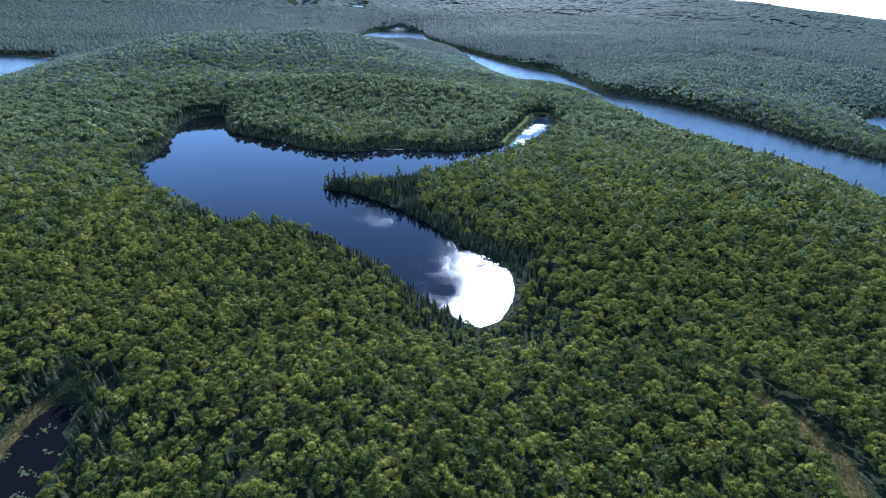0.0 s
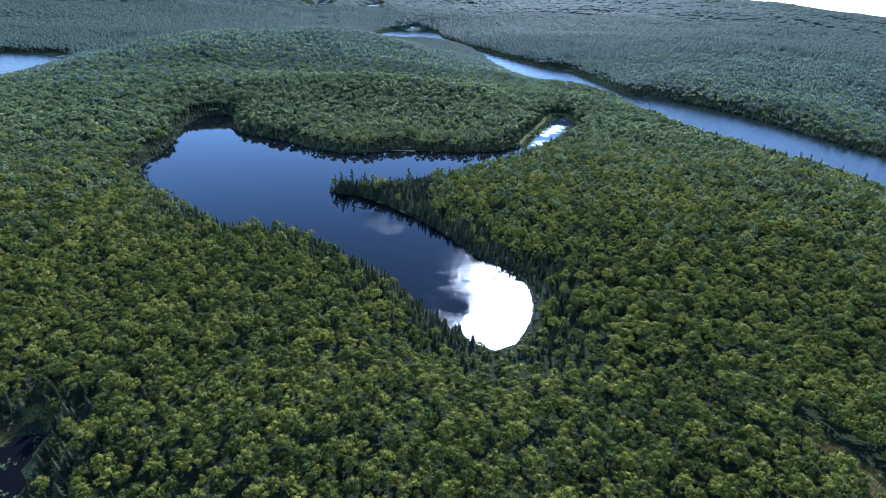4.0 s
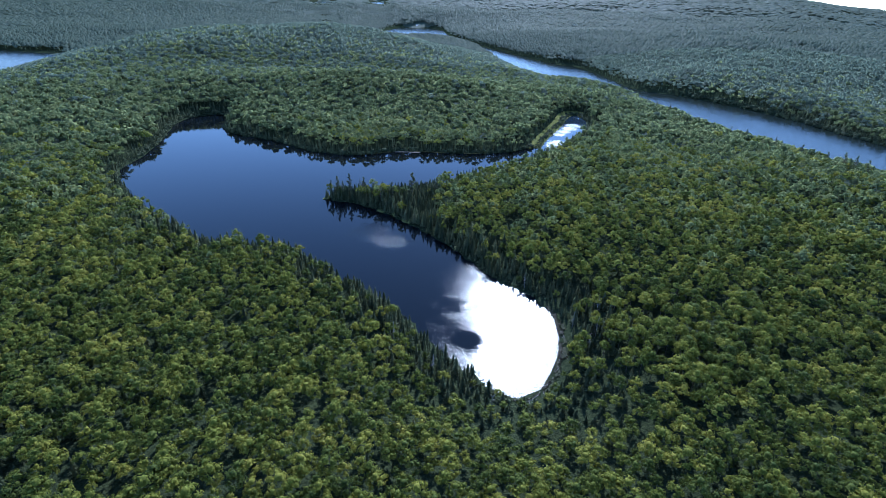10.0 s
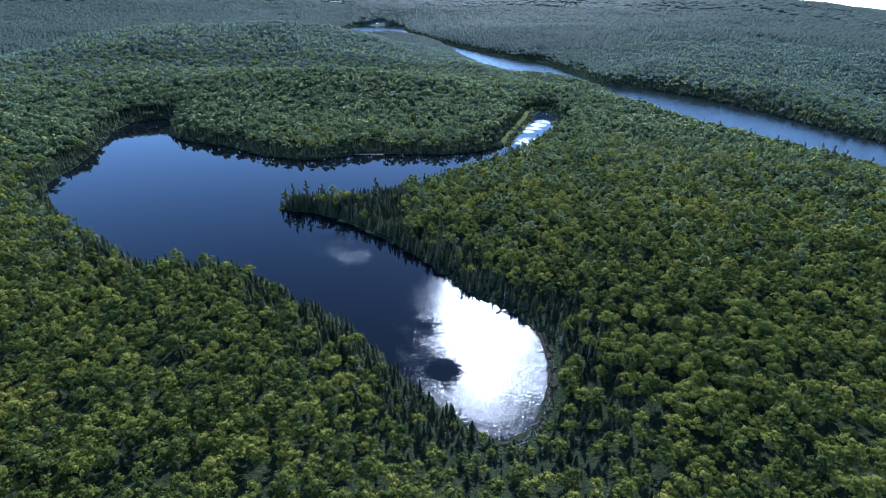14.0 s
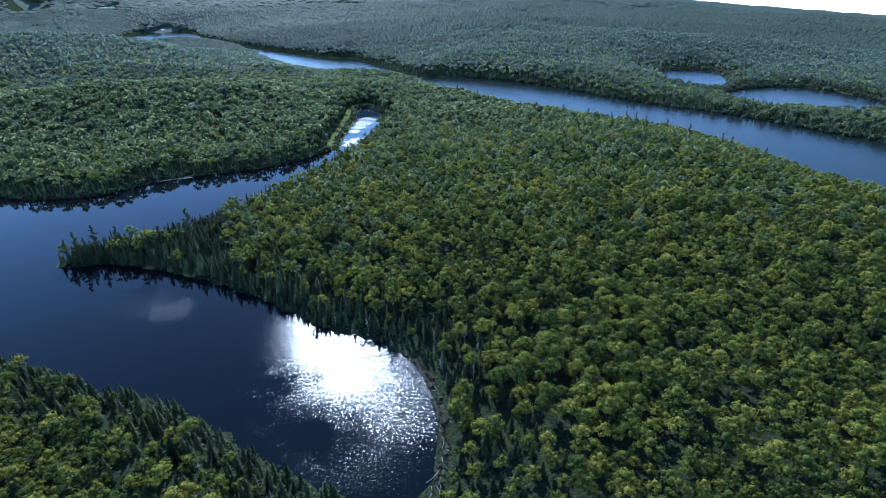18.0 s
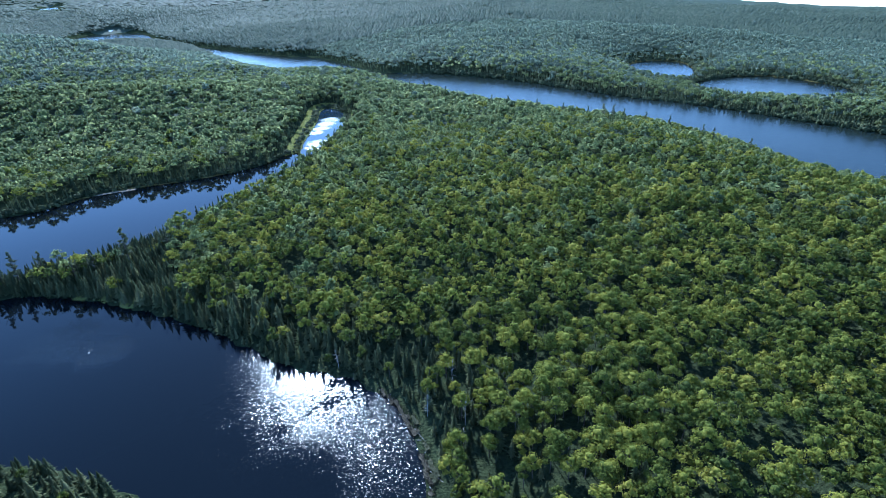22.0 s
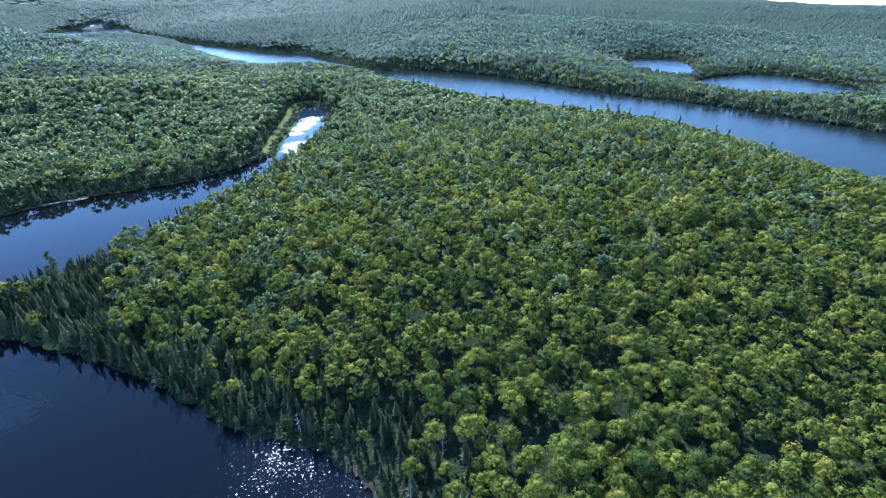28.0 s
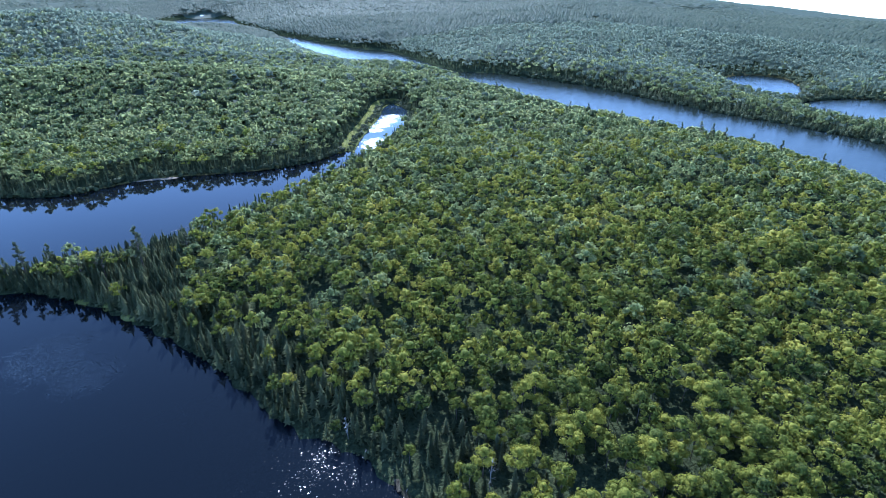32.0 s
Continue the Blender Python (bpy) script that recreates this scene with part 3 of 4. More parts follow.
hard_close = [hardwood_crown(50 + k, 190, 0.031) for k in range(6)]
hard_near = [hardwood_crown(100 + k, 130, 0.036, 6) for k in range(6)]
hard_next = [hardwood_crown(150 + k, 62, 0.048, 5, 4) for k in range(6)]
hard_mid = [round_crown(200 + k, 5, 17, 0.078, 2, 2) for k in range(6)]
hard_slope = [round_crown(250 + k, 5, 7, 0.12, 1) for k in range(6)]
hard_far = [dome(300 + k, 5, False) for k in range(6)]
cone_near = [spruce_crown(400 + k, 9, 10, wide=0.275) for k in range(6)]
cone_next = [spruce_crown(450 + k, 7, 8, wide=0.15) for k in range(6)]
cone_mid = [spruce_crown(500 + k, 4, 6, wide=0.19) for k in range(6)]
cone_far = [dome(600 + k, 4, True) for k in range(6)]

GROVE = (84.0, 268.0, 47.0)             # where trees stand singly: middle and reach
ZONES = [(120, 330, 4.5, 3.1, (48, 54), 10.6, hard_close, cone_near, "beside the lake"),
         (330, 430, 4.9, 3.1, (47, 54), 11.8, hard_near, cone_near, "round the lake"),
         (430, 620, 5.1, 3.8, (45, 55), 12.2, hard_next, cone_next, "beyond the lake"),
         (620, 1080, 6.0, 4.6, (44, 57), 12.8, hard_mid, cone_mid, "on the slopes"),
         (1080, 1500, 6.6, 7.0, (43, 60), 13.2, hard_slope, cone_far, "on the far slopes"),
         (1500, 2200, 7.2, 9.4, (43, 63), 14.0, hard_far, cone_far, "on distant hills")]
single_hard = single_cone = None
for n, (a, b, gap, tight, wide, tall, hard, cone, what) in enumerate(ZONES):
    lo, hi = (APEX[0] - b, APEX[1]), (APEX[0] + b, APEX[1] + b)
    spots = grown(30 + n, *stand(20 + n, gap, zone(a, b, wide), lo, hi), tall, False)
    spires = grown(40 + n, *stand(60 + n, tight, zone(a, b, wide), lo, hi), tall, True)
    if n == 0:
        own = np.hypot(spots[:, 0] - GROVE[0], spots[:, 1] - GROVE[1]) < GROVE[2]
        single_hard, spots = spots[own], spots[~own]
        own = np.hypot(spires[:, 0] - GROVE[0], spires[:, 1] - GROVE[1]) < GROVE[2]
        single_cone, spires = spires[own], spires[~own]
    # the farther off, the more trees take leaf colours with haze painted in
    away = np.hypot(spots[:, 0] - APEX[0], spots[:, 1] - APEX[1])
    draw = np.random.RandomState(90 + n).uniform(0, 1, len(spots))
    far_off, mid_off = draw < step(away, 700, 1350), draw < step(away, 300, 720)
    for mat, some, kind in ((MAT_LEAF, ~mid_off & ~far_off, "dense green maple canopy "), (MAT_MID_HAZE, mid_off & ~far_off, "faintly haze-tinted green canopy "), (MAT_FAR_HAZE, far_off, "haze-tinted blue-green canopy ")):
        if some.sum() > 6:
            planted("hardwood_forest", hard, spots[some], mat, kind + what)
    planted("spruce_forest", cone, spires, MAT_NEEDLE, "dark pointed spruces " + what)
x, y = stand(57, 2.1, lambda x, y: (x > -112) & (x < -20) & (y > 378) & (y < 445), (-115, 370), (-15, 450))
spires = grown(58, x, y, 10.5, True)
planted("spruce_forest", cone_near, spires, MAT_NEEDLE, "crowded young spruces on the lake peninsula")


def behind(x, y):
    r, az = fan(x, y)
    return (r < 420) & ((az < -47.5) | (az > 54) | (r < 120)) & (y > -330)


spots = grown(46, *stand(47, 7.6, behind, (-420, -330), (430, 330)), 13.5, False)
planted("hardwood_forest", hard_slope, spots, MAT_LEAF, "dense green hardwood canopy behind the flown line")
def river_head(x, y):
    r, az = fan(x, y)
    return (r >= 2200) & (r < 3050) & (az > -13) & (az < 3)


# woods from here outward all wear the leaf colour with painted haze
spots = grown(48, *stand(49, 9.0, river_head, (-720, 2100), (200, 3050)), 14.0, False)
planted("hardwood_forest", hard_far, spots, MAT_FAR_HAZE, "haze-tinted blue-green woods round the head of the river")
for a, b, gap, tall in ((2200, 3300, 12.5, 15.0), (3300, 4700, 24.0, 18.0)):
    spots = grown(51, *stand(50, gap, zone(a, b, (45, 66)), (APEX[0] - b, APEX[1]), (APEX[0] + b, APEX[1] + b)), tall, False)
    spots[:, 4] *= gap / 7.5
    planted("far_forest", [dome(700 + k, 4, False) for k in range(6)], spots, MAT_FAR_HAZE, "haze-tinted green woods on the farthest hills")


def trunk_mesh(seed, height, radius):
    """A tapered, slightly bent bole with a few limbs."""
    rng = random.Random(seed)
    pieces = []

    def limb(a, b, ra, rb, seg=6):
        a, b = np.array(a), np.array(b)
        m = basis(b - a)
        ring = np.array([(math.cos(math.tau * s / seg), math.sin(math.tau * s / seg), 0) for s in range(seg)]) @ m.T
        f = [(s, (s + 1) % seg, seg + (s + 1) % seg) for s in range(seg)] + [(s, seg + (s + 1) % seg, seg + s) for s in range(seg)]
        pieces.append((np.concatenate([a + ring * ra, b + ring * rb]), np.array(f)))

    bend = (rng.uniform(-0.3, 0.3), rng.uniform(-0.3, 0.3))
    mid, top = (bend[0], bend[1], height * 0.45), (bend[0] * 0.5, bend[1] * 0.5, height * 0.8)
    limb((0, 0, 0), mid, radius, radius * 0.75)
    limb(mid, top, radius * 0.75, radius * 0.3)
    for k in range(4):
        a = math.tau * (k + rng.uniform(-0.3, 0.3)) / 4
        z = height * rng.uniform(0.4, 0.55)
        limb((bend[0], bend[1], z), (height * 0.14 * math.cos(a), height * 0.14 * math.sin(a), z + height * 0.17), radius * 0.4, radius * 0.15, 5)
    v, f = joined(pieces)
    return mesh_of("trunk", v, f)


def tree_kinds(name, label, category, group, crowns, mat, tall, radius):
    made = []
    for k, (v, f) in enumerate(crowns):
        t = thing(name, Matrix(), label, category, group)
        part("trunk", trunk_mesh(800 + k, tall, radius), MAT_BARK, t)
        part("crown", mesh_of("crown", v * (tall * 1.05, tall * 1.05, tall), f, smooth=True), mat, t)
        made.append(t)
    return made


def set_out(kinds, spots, tall):
    for n, (x, y, z, h, w, turn, tint, k) in enumerate(spots):
        m = Matrix.Translation((x, y, z)) @ Matrix.Rotation(turn, 4, "Z") @ Matrix.Diagonal((h / tall * w, h / tall * w, h / tall, 1))
        kind = kinds[int(k) % len(kinds)]
        if n < len(kinds):
            kinds[n].matrix_basis = m
        else:
            copy_thing(kind, m).matrix_basis = m


hard_single = [hardwood_crown(900 + k, 520, 0.024, 8, 8) for k in range(6)]
cone_single = [spruce_crown(950 + k, 13, 14, wide=0.24) for k in range(6)]
set_out(tree_kinds("maple_tree", "leafy green maple standing in the closed forest", "tree", "maples by the lake", hard_single, MAT_LEAF_ONE, 13.0, 0.2), single_hard[:300], 13.0)
set_out(tree_kinds("spruce_tree", "dark pointed spruce by the lake shore", "tree", "spruces by the lake", cone_single, MAT_NEEDLE_ONE, 13.0, 0.16), single_cone[:300], 13.0)

# canopy of the woods that no single tree stands for, in the haze-painted colour
SX, SY = np.meshgrid(gx[::2], gy[::2])
SX, SY = SX.ravel(), SY.ravel()
SZ, SD = lay(SX, SY)
r_, az_ = fan(SX, SY)
own = (r_ < 2150) & (az_ > -42) & (az_ < 52) & (r_ > 50) | (r_ < 410) & (SY > -320)
# beyond 560 m it also runs low beneath trees, lightening dark gaps like haze
top = SZ + np.where(own | (SD < 60) | valley(SX, SY), np.where((r_ > 560) & (SD > 40), np.where(r_ > 1100, 1.8, 3.2) + 0.8 * waves(SX, SY, 26, 18), -5.0), 8.0 + 2.5 * waves(SX, SY, 26, 17))
top = np.where(SD < 0, SZ - 3, top)
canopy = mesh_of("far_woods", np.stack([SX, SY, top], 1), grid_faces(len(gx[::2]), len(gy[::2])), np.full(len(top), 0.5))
canopy.materials.append(MAT_FAR_HAZE)
tagged(new("far_woods", canopy), "unbroken haze-tinted green woods over distant hills", "forest", kind="stuff")

# shrubs along the near shores
def bush(seed):
    rng = random.Random(seed)
    pieces = []
    for k in range(10):
        d = np.array([rng.gauss(0, 0.6), rng.gauss(0, 0.6), rng.uniform(0.3, 1)])
        v, f = tuft(rng, 0.3, 1, 4)
        pieces.append((v @ basis(d).T + d * (0.4, 0.4, 0.6), f))
    return joined(pieces)


bushes = [bush(1000 + k) for k in range(6)]
x, y = stand(70, 2.3, lambda x, y: (np.hypot(x - 20, y - 300) < 420), (-330, 60), (260, 500))
z, d = lay(x, y)
ok = (d > 0.2) & (d < 7.0) & ~low_bank(x, y)
r_ = np.random.RandomState(71)
n = int(ok.sum())
spots = np.stack([x[ok], y[ok], z[ok] - 0.1, r_.uniform(0.5, 1.4, n), r_.uniform(0.8, 1.3, n), r_.uniform(0, 6.28, n), r_.uniform(0, 1, n), r_.randint(0, 6, n)], 1)
planted("shrubs", bushes, spots, MAT_NEEDLE, "low dark green shrubs crowding the lake shore", "shrub")
for seed, gap, lo, hi, deep, tall in ((73, 3.2, (-340, 500), (160, 760), 5.0, (1.8, 4.2)), (74, 5.5, (380, 380), (900, 1200), 9.0, (4.0, 7.5))):
    x, y = stand(seed, gap, lambda x, y: x < 1e9, lo, hi)
    z, d = lay(x, y)
    ok = (d > 0.3) & (d < deep)
    n = int(ok.sum())
    spots = np.stack([x[ok], y[ok], z[ok] - 0.2, r_.uniform(*tall, n), r_.uniform(0.8, 1.3, n), r_.uniform(0, 6.28, n), r_.uniform(0, 0.6, n), r_.randint(0, 6, n)], 1)
    planted("shrubs", bushes, spots, MAT_NEEDLE, "dark thicket at the foot of the shore trees", "shrub")


# ---- sedge, lily pads, driftwood ----
def sedge_tuft(seed):
    rng = random.Random(seed)
    v, f = [], []
    for k in range(7):
        a, lean = rng.uniform(0, math.tau), rng.uniform(0.15, 0.5)
        x, y, w = 0.3 * math.cos(a), 0.3 * math.sin(a), 0.14
        v += [(x - w * math.sin(a), y + w * math.cos(a), 0), (x + w * math.sin(a), y - w * math.cos(a), 0), (x + lean * math.cos(a), y + lean * math.sin(a), rng.uniform(0.7, 1.1))]
        f.append((3 * k, 3 * k + 1, 3 * k + 2))
    return np.array(v), np.array(f)


sedges = [sedge_tuft(1100 + k) for k in range(6)]


def sedge_bed(seed, gap, inside, lo, hi, mat, label, tall=(0.7, 1.3)):
    x, y = stand(seed, gap, inside, lo, hi)
    z, d = lay(x, y)
    ok = d > -1.2
    x, y, z = x[ok], y[ok], z[ok]
    r = np.random.RandomState(seed)
    n = len(x)
    spots = np.stack([x, y, np.maximum(z, z) - 0.05, r.uniform(*tall, n), r.uniform(1.0, 1.7, n), r.uniform(0, 6.28, n), r.uniform(0, 1, n), r.randint(0, 6, n)], 1)
    return planted("sedge", sedges, spots, mat, label, "sedge")


def near_shore(shore, a, b, more=lambda x, y: True):
    def inside(x, y):
        d = shore_distance(shore, x, y)
        return (d > a) & (d < b) & more(x, y)
    return inside


def discs(*circles):
    def inside(x, y):
        out = np.zeros(x.shape, bool)
        for cx, cy, r in circles:
            out |= np.hypot(x - cx, y - cy) < r * (1 + 0.25 * waves(x, y, 5, 6))
        return out
    return inside


def marsh(seed, gap, inside, lo, hi, mat, label, tall=(0.7, 1.3)):
    """A matted turf of old leaves with standing tufts in it."""
    w = 1.1
    X, Y = np.meshgrid(np.arange(lo[0], hi[0], w), np.arange(lo[1], hi[1], w))
    z, d = lay(X.ravel(), Y.ravel())
    r = np.random.RandomState(seed)
    level = np.maximum(z, z - np.clip(d, -4, 0) * 0.35)
    v = np.stack([X.ravel() + r.uniform(-0.3, 0.3, X.size), Y.ravel() + r.uniform(-0.3, 0.3, X.size), level + 0.10 + r.uniform(0, 0.28, X.size)], 1)
    f = grid_faces(X.shape[1], X.shape[0])
    ok = inside(X.ravel(), Y.ravel()) & (d > -1.6)
    f = f[ok[f].all(1)]
    keep, flat = np.unique(f, return_inverse=True)
    me = mesh_of("sedge_turf", v[keep], flat.reshape(-1, 4), r.uniform(0.2, 0.8, len(keep)))
    me.materials.append(mat)
    tagged(new("sedge_turf", me), label.replace("tufts", "turf"), "sedge", kind="stuff")
    sedge_bed(seed, gap * 1.25, inside, lo, hi, mat, label, tall)


marsh(81, 0.9, near_shore(pond_edge, -2.0, 10.0, lambda x, y: ((x - 66) * 2.3 < y - 566) | (np.hypot(x - 150, y - 690) < 11)), (50, 555), (165, 760), MAT_REED, "yellow-green sedge margin round the marshy pond")
marsh(82, 0.8, discs((-57, 402, 4.5), (-38, 385, 4.5), (-48, 395, 3), (-101, 421, 3), (-143, 340, 4)), (-150, 330), (-30, 425), MAT_REED, "yellow-green sedge tufts on the lake shore", (0.5, 0.9))
marsh(83, 0.75, near_shore(swamp_edge, -1.0, 3.2, lambda x, y: (x < -142) & (y < 166)), (-172, 80), (-130, 175), MAT_STRAW, "straw-coloured sedge strip along the beaver pool")
marsh(84, 0.75, discs((-146, 166, 6), (-141, 164, 5), (-150, 174, 5)), (-160, 155), (-130, 180), MAT_REED, "green sedge meadow at the pool's head")
marsh(85, 0.75, near_shore(meadow, -40, 1.6), (120, 105), (155, 190), MAT_STRAW, "straw-coloured wet meadow along a brook")
marsh(86, 0.9, near_shore(rounded(LAKE), -0.8, 1.6, lambda x, y: (y > 520) & (x > -130) & (waves(x, y, 40, 33) > 0.2)), (-130, 525), (75, 600), MAT_STRAW, "thin straw-coloured sedge line under the far trees", (0.4, 0.8))

marsh(87, 0.8, near_shore(rounded(LAKE), -0.3, 2.2, lambda x, y: (x > 18) & (y < 292) & (waves(x, y, 14, 35) > -0.25)), (15, 212), (50, 300), MAT_BRUSH, "grey-brown dead brush on the low muddy bank", (0.4, 0.8))
marsh(90, 0.9, near_shore(rounded(LAKE), 1.4, 5.6, lambda x, y: (x > 30) & (y < 276) & (y > 220) & (shore_distance(rounded(LAKE), x, y) < 3.4 + 2.6 * waves(x, y, 13, 38))), (25, 215), (56, 282), MAT_BANK, "grey-green grass on the low muddy bank", (0.4, 0.8))
marsh(88, 2.6, near_shore(rounded(PONDS_EAST[0]), -1.5, 9.0, lambda x, y: y > 845), (630, 840), (850, 980), MAT_STRAW, "straw-coloured sedge behind the far pond", (1.2, 2.2))
marsh(89, 2.6, near_shore(rounded(PONDS_EAST[1]), -1.0, 7.0, lambda x, y: (x > 745) & (waves(x, y, 90, 36) > -0.05)), (740, 570), (850, 770), MAT_STRAW, "straw-coloured sedge strip behind the curved pond", (1.0, 2.0))

rng = random.Random(5)
bm = bmesh.new()
for k in range(1500):
    cx, cy = rng.uniform(-158, -126), rng.uniform(92, 160)
    if shore_distance(swamp_edge, np.array([cx]), np.array([cy]))[0] > -1.0 or waves(np.array([cx]), np.array([cy]), 11, 2)[0] < 0.22:
        continue
    r0 = rng.uniform(0.15, 0.65)
    bm.faces.new([bm.verts.new((cx + r0 * rng.uniform(0.5, 1.2) * math.cos(a), cy + r0 * rng.uniform(0.5, 1.2) * math.sin(a), 1.52)) for a in (math.tau * q / 9 for q in range(9))])
pads = bpy.data.meshes.new("lily_pads")
bm.to_mesh(pads)
bm.free()
pads.materials.append(MAT_LILY)
tagged(new("lily_pads", pads), "pale green lily pads floating on dark water", "water plants", kind="stuff")


def log_mesh(seed, length, radius, stubs):
    """A weathered log: bent, tapered, with broken branch stubs."""
    rng = random.Random(seed)
    bm = bmesh.new()
    rings, seg = 6, 7
    bend = rng.uniform(-0.06, 0.06) * length
    loops = []
    for k in range(rings):
        t = k / (rings - 1)
        r = radius * (1 - 0.65 * t) * rng.uniform(0.9, 1.1)
        loops.append([bm.verts.new((length * t, bend * math.sin(math.pi * t) + r * math.cos(math.tau * q / seg), r * math.sin(math.tau * q / seg))) for q in range(seg)])
    for a, b in zip(loops, loops[1:]):
        for q in range(seg):
            bm.faces.new((a[q], a[(q + 1) % seg], b[(q + 1) % seg], b[q]))
    bm.faces.new(loops[0][::-1])
    bm.faces.new(loops[-1])
    for k in range(stubs):
        t, a = rng.uniform(0.3, 0.95), rng.uniform(0.2, math.pi - 0.2)
        base = Vector((length * t, bend * math.sin(math.pi * t), 0))
        tip = base + Vector((rng.uniform(0.1, 0.5), math.cos(a), math.sin(a))) * rng.uniform(0.5, 1.6)
        w = radius * 0.25
        ring = [bm.verts.new(base + Vector((w * math.cos(q), 0, w * math.sin(q)))) for q in (0.3, 2.4, 4.5)]
        end = bm.verts.new(tip)
        for q in range(3):
            bm.faces.new((ring[q], ring[(q + 1) % 3], end))
    bmesh.ops.recalc_face_normals(bm, faces=bm.faces[:])
    me = bpy.data.meshes.new("driftwood_log")
    bm.to_mesh(me)
    bm.free()
    me.materials.append(MAT_DEAD)
    return me


logs = [log_mesh(1200 + k, 6.0, 0.13, 5) for k in range(4)]
LOGS = [(22, 221, 60), (26, 223, 120), (29, 226, 80), (31, 229, 150), (34, 231, 100), (27, 220, 20), (36, 238, 170), (33, 235, 140), (41, 256, 200), (42, 262, 160), (40, 268, 185), (41, 274, 150), (40, 281, 230), (37, 289, 200), (33, 296, 250), (-14, 243, 60), (-24, 256, 40), (-27, 261, 70), (-21, 250, 15), (3, 226, 75), (24, 219, 95), (28, 223, 45), (30, 225, 110), (32, 227, 65), (33, 230, 30), (35, 234, 85), (37, 236, 125), (38, 240, 60), (39, 246, 95), (41, 250, 110), (43, 266, 100)]
rng = random.Random(8)
for k, (x, y, turn) in enumerate(LOGS):
    z = max(float(lay([x], [y])[0][0]), 0.0)
    ob = new("driftwood_log", logs[k % 4])
    ob.matrix_world = Matrix.Translation((x, y, z + 0.15)) @ Matrix.Rotation(radians(turn + 180), 4, "Z") @ Matrix.Rotation(radians(rng.uniform(-3, 3)), 4, "Y") @ Matrix.Diagonal((rng.uniform(0.6, 1.2), 1, 1, 1))
    tagged(ob, "bleached driftwood log lying half in the lake", "log", "driftwood along the shore")
for k, (x, y, turn) in enumerate([(134, 160, 100), (143, 146, 60), (145, 138, 130), (-157, 112, 80), (137, 170, 20), (147, 128, 110)]):
    z = max(float(lay([x], [y])[0][0]), 1.5 if x < 0 else -99)
    ob = new("fallen_log", logs[k % 4])
    ob.matrix_world = Matrix.Translation((x, y, z + 0.3)) @ Matrix.Rotation(radians(turn), 4, "Z")
    tagged(ob, "bleached fallen log in the open sedge", "log", "fallen logs")
ob = new("floating_log", logs[1])
ob.matrix_world = Matrix.Translation((-36, 462, 0.05)) @ Matrix.Rotation(radians(30), 4, "Z") @ Matrix.Diagonal((1.6, 1.4, 1.2, 1))
tagged(ob, "pale log floating on the lake", "log")

# sandy spit on the far shore
bm = bmesh.new()
rng = random.Random(12)
for k in range(3):
    m = Matrix.Translation((-66 + 8 * k, 549.6 + 0.7 * (k % 2), -0.25)) @ Matrix.Diagonal((6.5, 2.2, 0.62, 1))
    bmesh.ops.create_icosphere(bm, subdivisions=3, radius=1, matrix=m)
for v in bm.verts:
    v.co += Vector((noise.noise(v.co * 0.5), noise.noise(v.co * 0.5 + Vector((9, 0, 0))), 0.12 * noise.noise(v.co))) * 0.6
me = bpy.data.meshes.new("sand_spit")
bm.to_mesh(me)
bm.free()
me.materials.append(MAT_SAND)
tagged(new("sand_spit", me), "low tan sand spit at the forest edge", "sand spit", kind="structure")


# ---- tall white pines and dead snags ----
def pine_crown(seed):
    """Uneven, wind-swept limbs of needles with gaps between them, 1 m tall."""
    rng = random.Random(seed)
    pieces = []
    for k in range(22):
        t = (k + rng.uniform(-0.4, 0.4)) / 21
        z, a = 0.36 + 0.58 * t, rng.uniform(0, math.tau)
        reach = (0.05 + 0.17 * (1 - t) ** 0.8) * rng.uniform(0.5, 1.25) * (1.15 if math.cos(a - 0.6) > 0 else 0.85)
        for q in range(max(2, int(5 - 3 * t))):
            r, b = reach * (0.25 + 0.75 * (q + rng.random()) / 5), a + rng.uniform(-0.45, 0.45)
            for e in range(3):
                pieces.append(spray(rng, np.array([r * math.cos(b), r * math.sin(b), z + 0.2 * r + rng.uniform(-0.02, 0.02)]), (0, 0, 1), 0.045 * rng.uniform(0.7, 1.2)))
    for e in range(10):
        pieces.append(spray(rng, np.array([rng.uniform(-0.02, 0.02), rng.uniform(-0.02, 0.02), rng.uniform(0.92, 1.0)]), (rng.uniform(-1, 1), rng.uniform(-1, 1), 0.6), 0.03))
    return joined(pieces)


def tall_pine(x, y, tall, k, label):
    z = float(lay([x], [y])[0][0])
    t = thing("white_pine", pose(x, y, z - 0.2, 0, 0, 61 * k), label, "tree", "tall pines")
    v, f = pine_crown(1300 + k % 4)
    part("trunk", trunk_mesh(1400 + k, tall * 1.1, 0.32), MAT_BARK, t)
    part("crown", mesh_of("crown", v * tall, f, smooth=False), MAT_NEEDLE_ONE, t)


for k, (x, y, tall) in enumerate([(-38, 412, 22), (-52, 411, 16), (-92, 421, 17), (-84, 424, 17.5), (-74, 425, 15), (-22, 420, 15), (304, 500, 20), (311, 496, 19.5), (317, 490, 18), (298, 512, 17),
                                  (338, 462, 18), (350, 430, 17), (280, 560, 16.5), (262, 610, 17), (258, 640, 16.5), (250, 690, 17), (244, 735, 17.5), (346, 396, 17.5), (268, 590, 17), (290, 535, 17), (327, 476, 17.5), (252, 665, 16.5), (240, 770, 17), (236, 800, 17.5), (360, 448, 16.5), (-97, 422, 13), (-88, 420, 13.5), (-60, 412, 14)]):
    tall_pine(x, y, tall, k, "tall dark white pine rising above the forest" if k else "tall dark white pine on the peninsula")


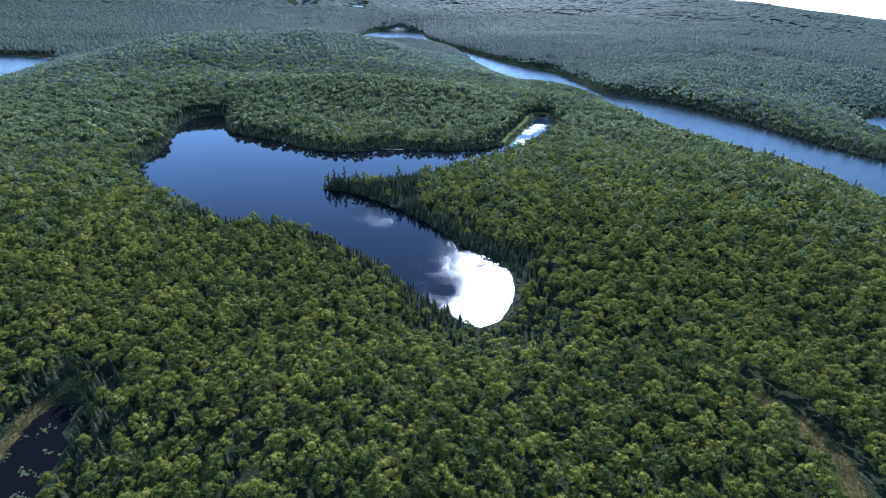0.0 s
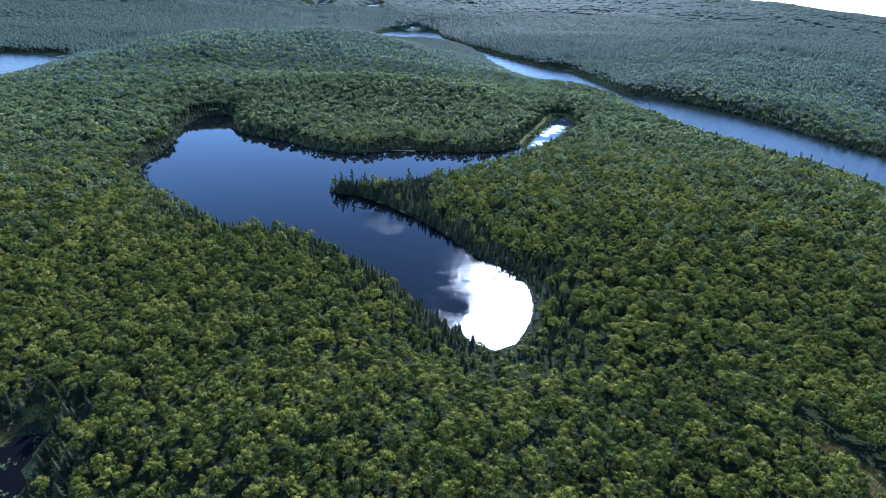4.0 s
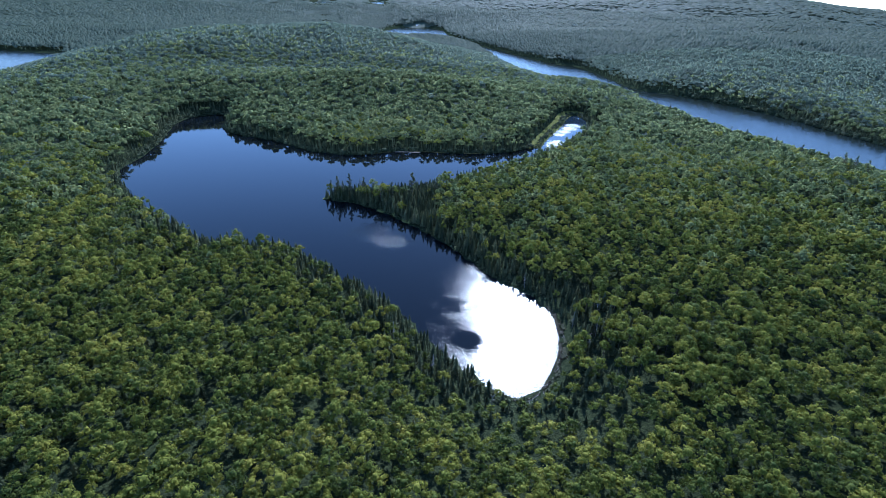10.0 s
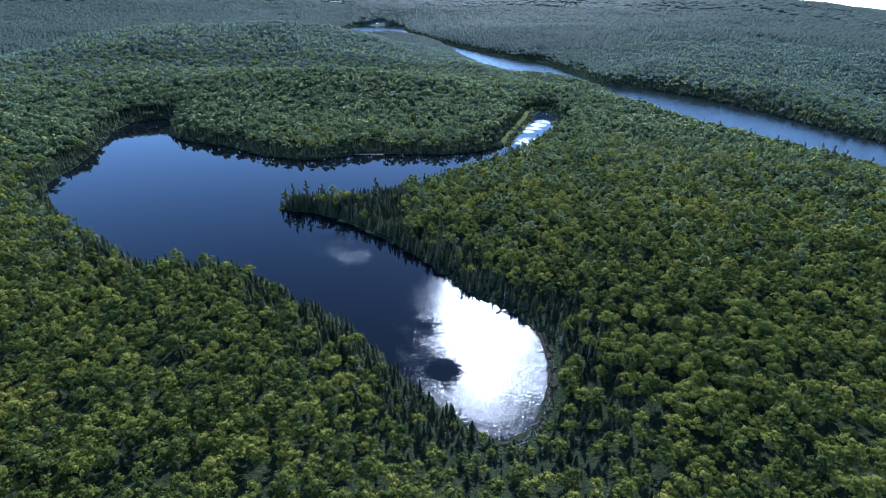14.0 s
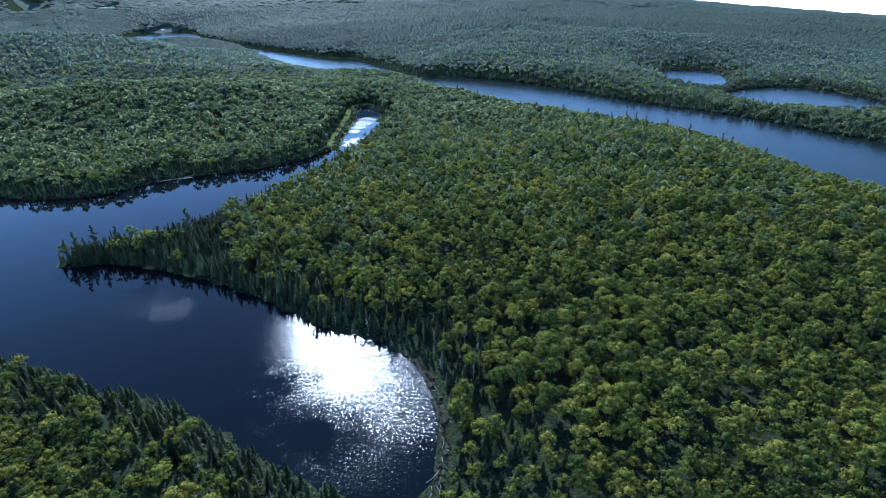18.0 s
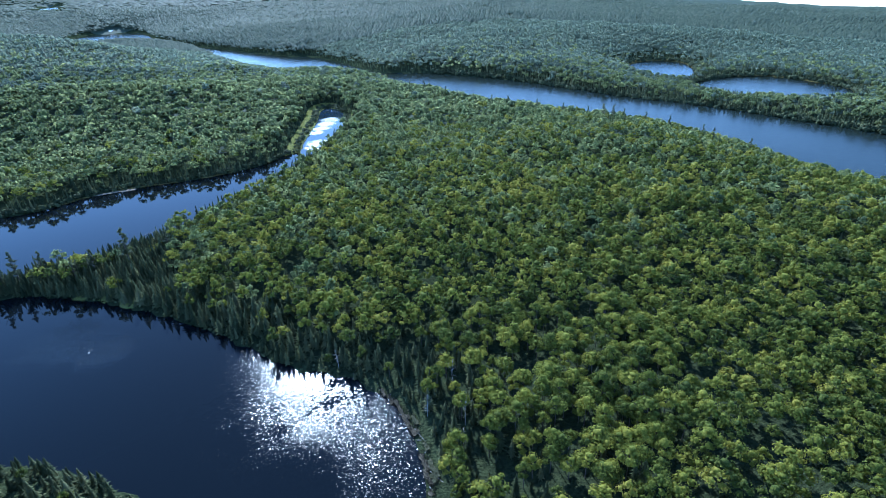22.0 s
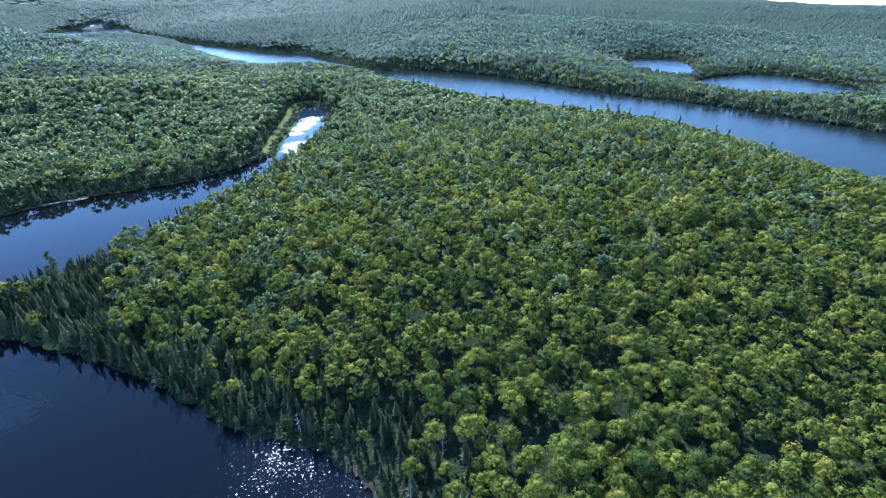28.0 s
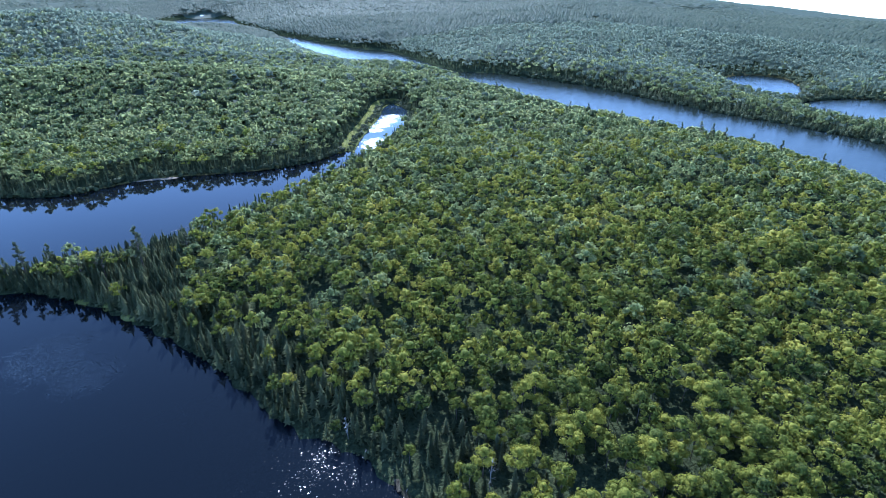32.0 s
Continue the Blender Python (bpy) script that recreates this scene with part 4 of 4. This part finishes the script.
def snag(x, y, tall, k):
    """A dead spruce: a bare pole with drooping twigs."""
    rng = random.Random(1500 + k)
    z = float(lay([x], [y])[0][0])
    t = thing("dead_tree", pose(x, y, z - 0.2, rng.uniform(-4, 4), rng.uniform(-4, 4), 40 * k), "bleached grey dead tree among live spruces", "tree", "dead trees")
    part("trunk", trunk_mesh(1510 + k, tall * 1.2, 0.09), MAT_DEAD, t)
    for q in range(18):
        a, h = rng.uniform(0, math.tau), tall * rng.uniform(0.25, 0.95)
        reach, w = (tall - h) * 0.18 + 0.5, 0.06
        v = np.array([(0, 0, h), (w, w, h + 0.14), (reach * math.cos(a), reach * math.sin(a), h - reach * 0.25), (-w, w, h + 0.06)])
        part("branch", mesh_of("branch", v, np.array([(0, 1, 2), (1, 3, 2), (3, 0, 2)])), MAT_DEAD, t)


for k, (x, y, tall) in enumerate([(48, 268, 9), (52, 252, 8), (30, 303, 8), (-12, 232, 9), (-30, 250, 10), (10, 214, 9), (56, 259, 12), (60, 276, 11), (350, 372, 14)]):
    snag(x, y, tall, k)


# ---- boathouse at the head of the river ----
def box(bm, x0, y0, z0, x1, y1, z1):
    bmesh.ops.create_cube(bm, size=1, matrix=Matrix.Translation(((x0 + x1) / 2, (y0 + y1) / 2, (z0 + z1) / 2)) @ Matrix.Diagonal((x1 - x0, y1 - y0, z1 - z0, 1)))


def cabin(x, y, z, turn, size):
    t = thing("boathouse", pose(x, y, z, 0, 0, turn), "white boathouse with a metal roof at the water's edge", "building")
    w, d, h = size
    bm = bmesh.new()
    for b in ((-w / 2, -d / 2, 0, -0.6, -d / 2 + 0.2, h), (0.6, -d / 2, 0, w / 2, -d / 2 + 0.2, h), (-0.6, -d / 2, 2.1, 0.6, -d / 2 + 0.2, h), (-w / 2, d / 2 - 0.2, 0, w / 2, d / 2, h),
              (-w / 2, -d / 2 + 0.2, 0, -w / 2 + 0.2, d / 2 - 0.2, h), (w / 2 - 0.2, -d / 2 + 0.2, 0, w / 2, d / 2 - 0.2, h)):
        box(bm, *b)
    part("wall", bm, MAT_PAINT, t)
    bm = bmesh.new()
    for q in (-1, 1):
        a = [bm.verts.new(p) for p in ((-w / 2 - 0.5, q * (d / 2 + 0.6), h - 0.1), (w / 2 + 0.5, q * (d / 2 + 0.6), h - 0.1), (w / 2 + 0.5, 0, h + d * 0.35), (-w / 2 - 0.5, 0, h + d * 0.35))]
        b = [bm.verts.new(v.co + Vector((0, 0, 0.15))) for v in a]
        for i in range(4):
            bm.faces.new((a[i], a[(i + 1) % 4], b[(i + 1) % 4], b[i]))
        bm.faces.new(a), bm.faces.new(b)
    part("roof", bm, MAT_TIN, t)
    bm = bmesh.new()
    box(bm, -0.55, -d / 2 + 0.05, 0, 0.55, -d / 2 + 0.12, 2.05)
    part("door", bm, MAT_BARK, t)


cabin(-258, 2843, -21.8, 20, (15, 10, 7))
cabin(-222, 2845, -21.8, -15, (10, 7, 5))
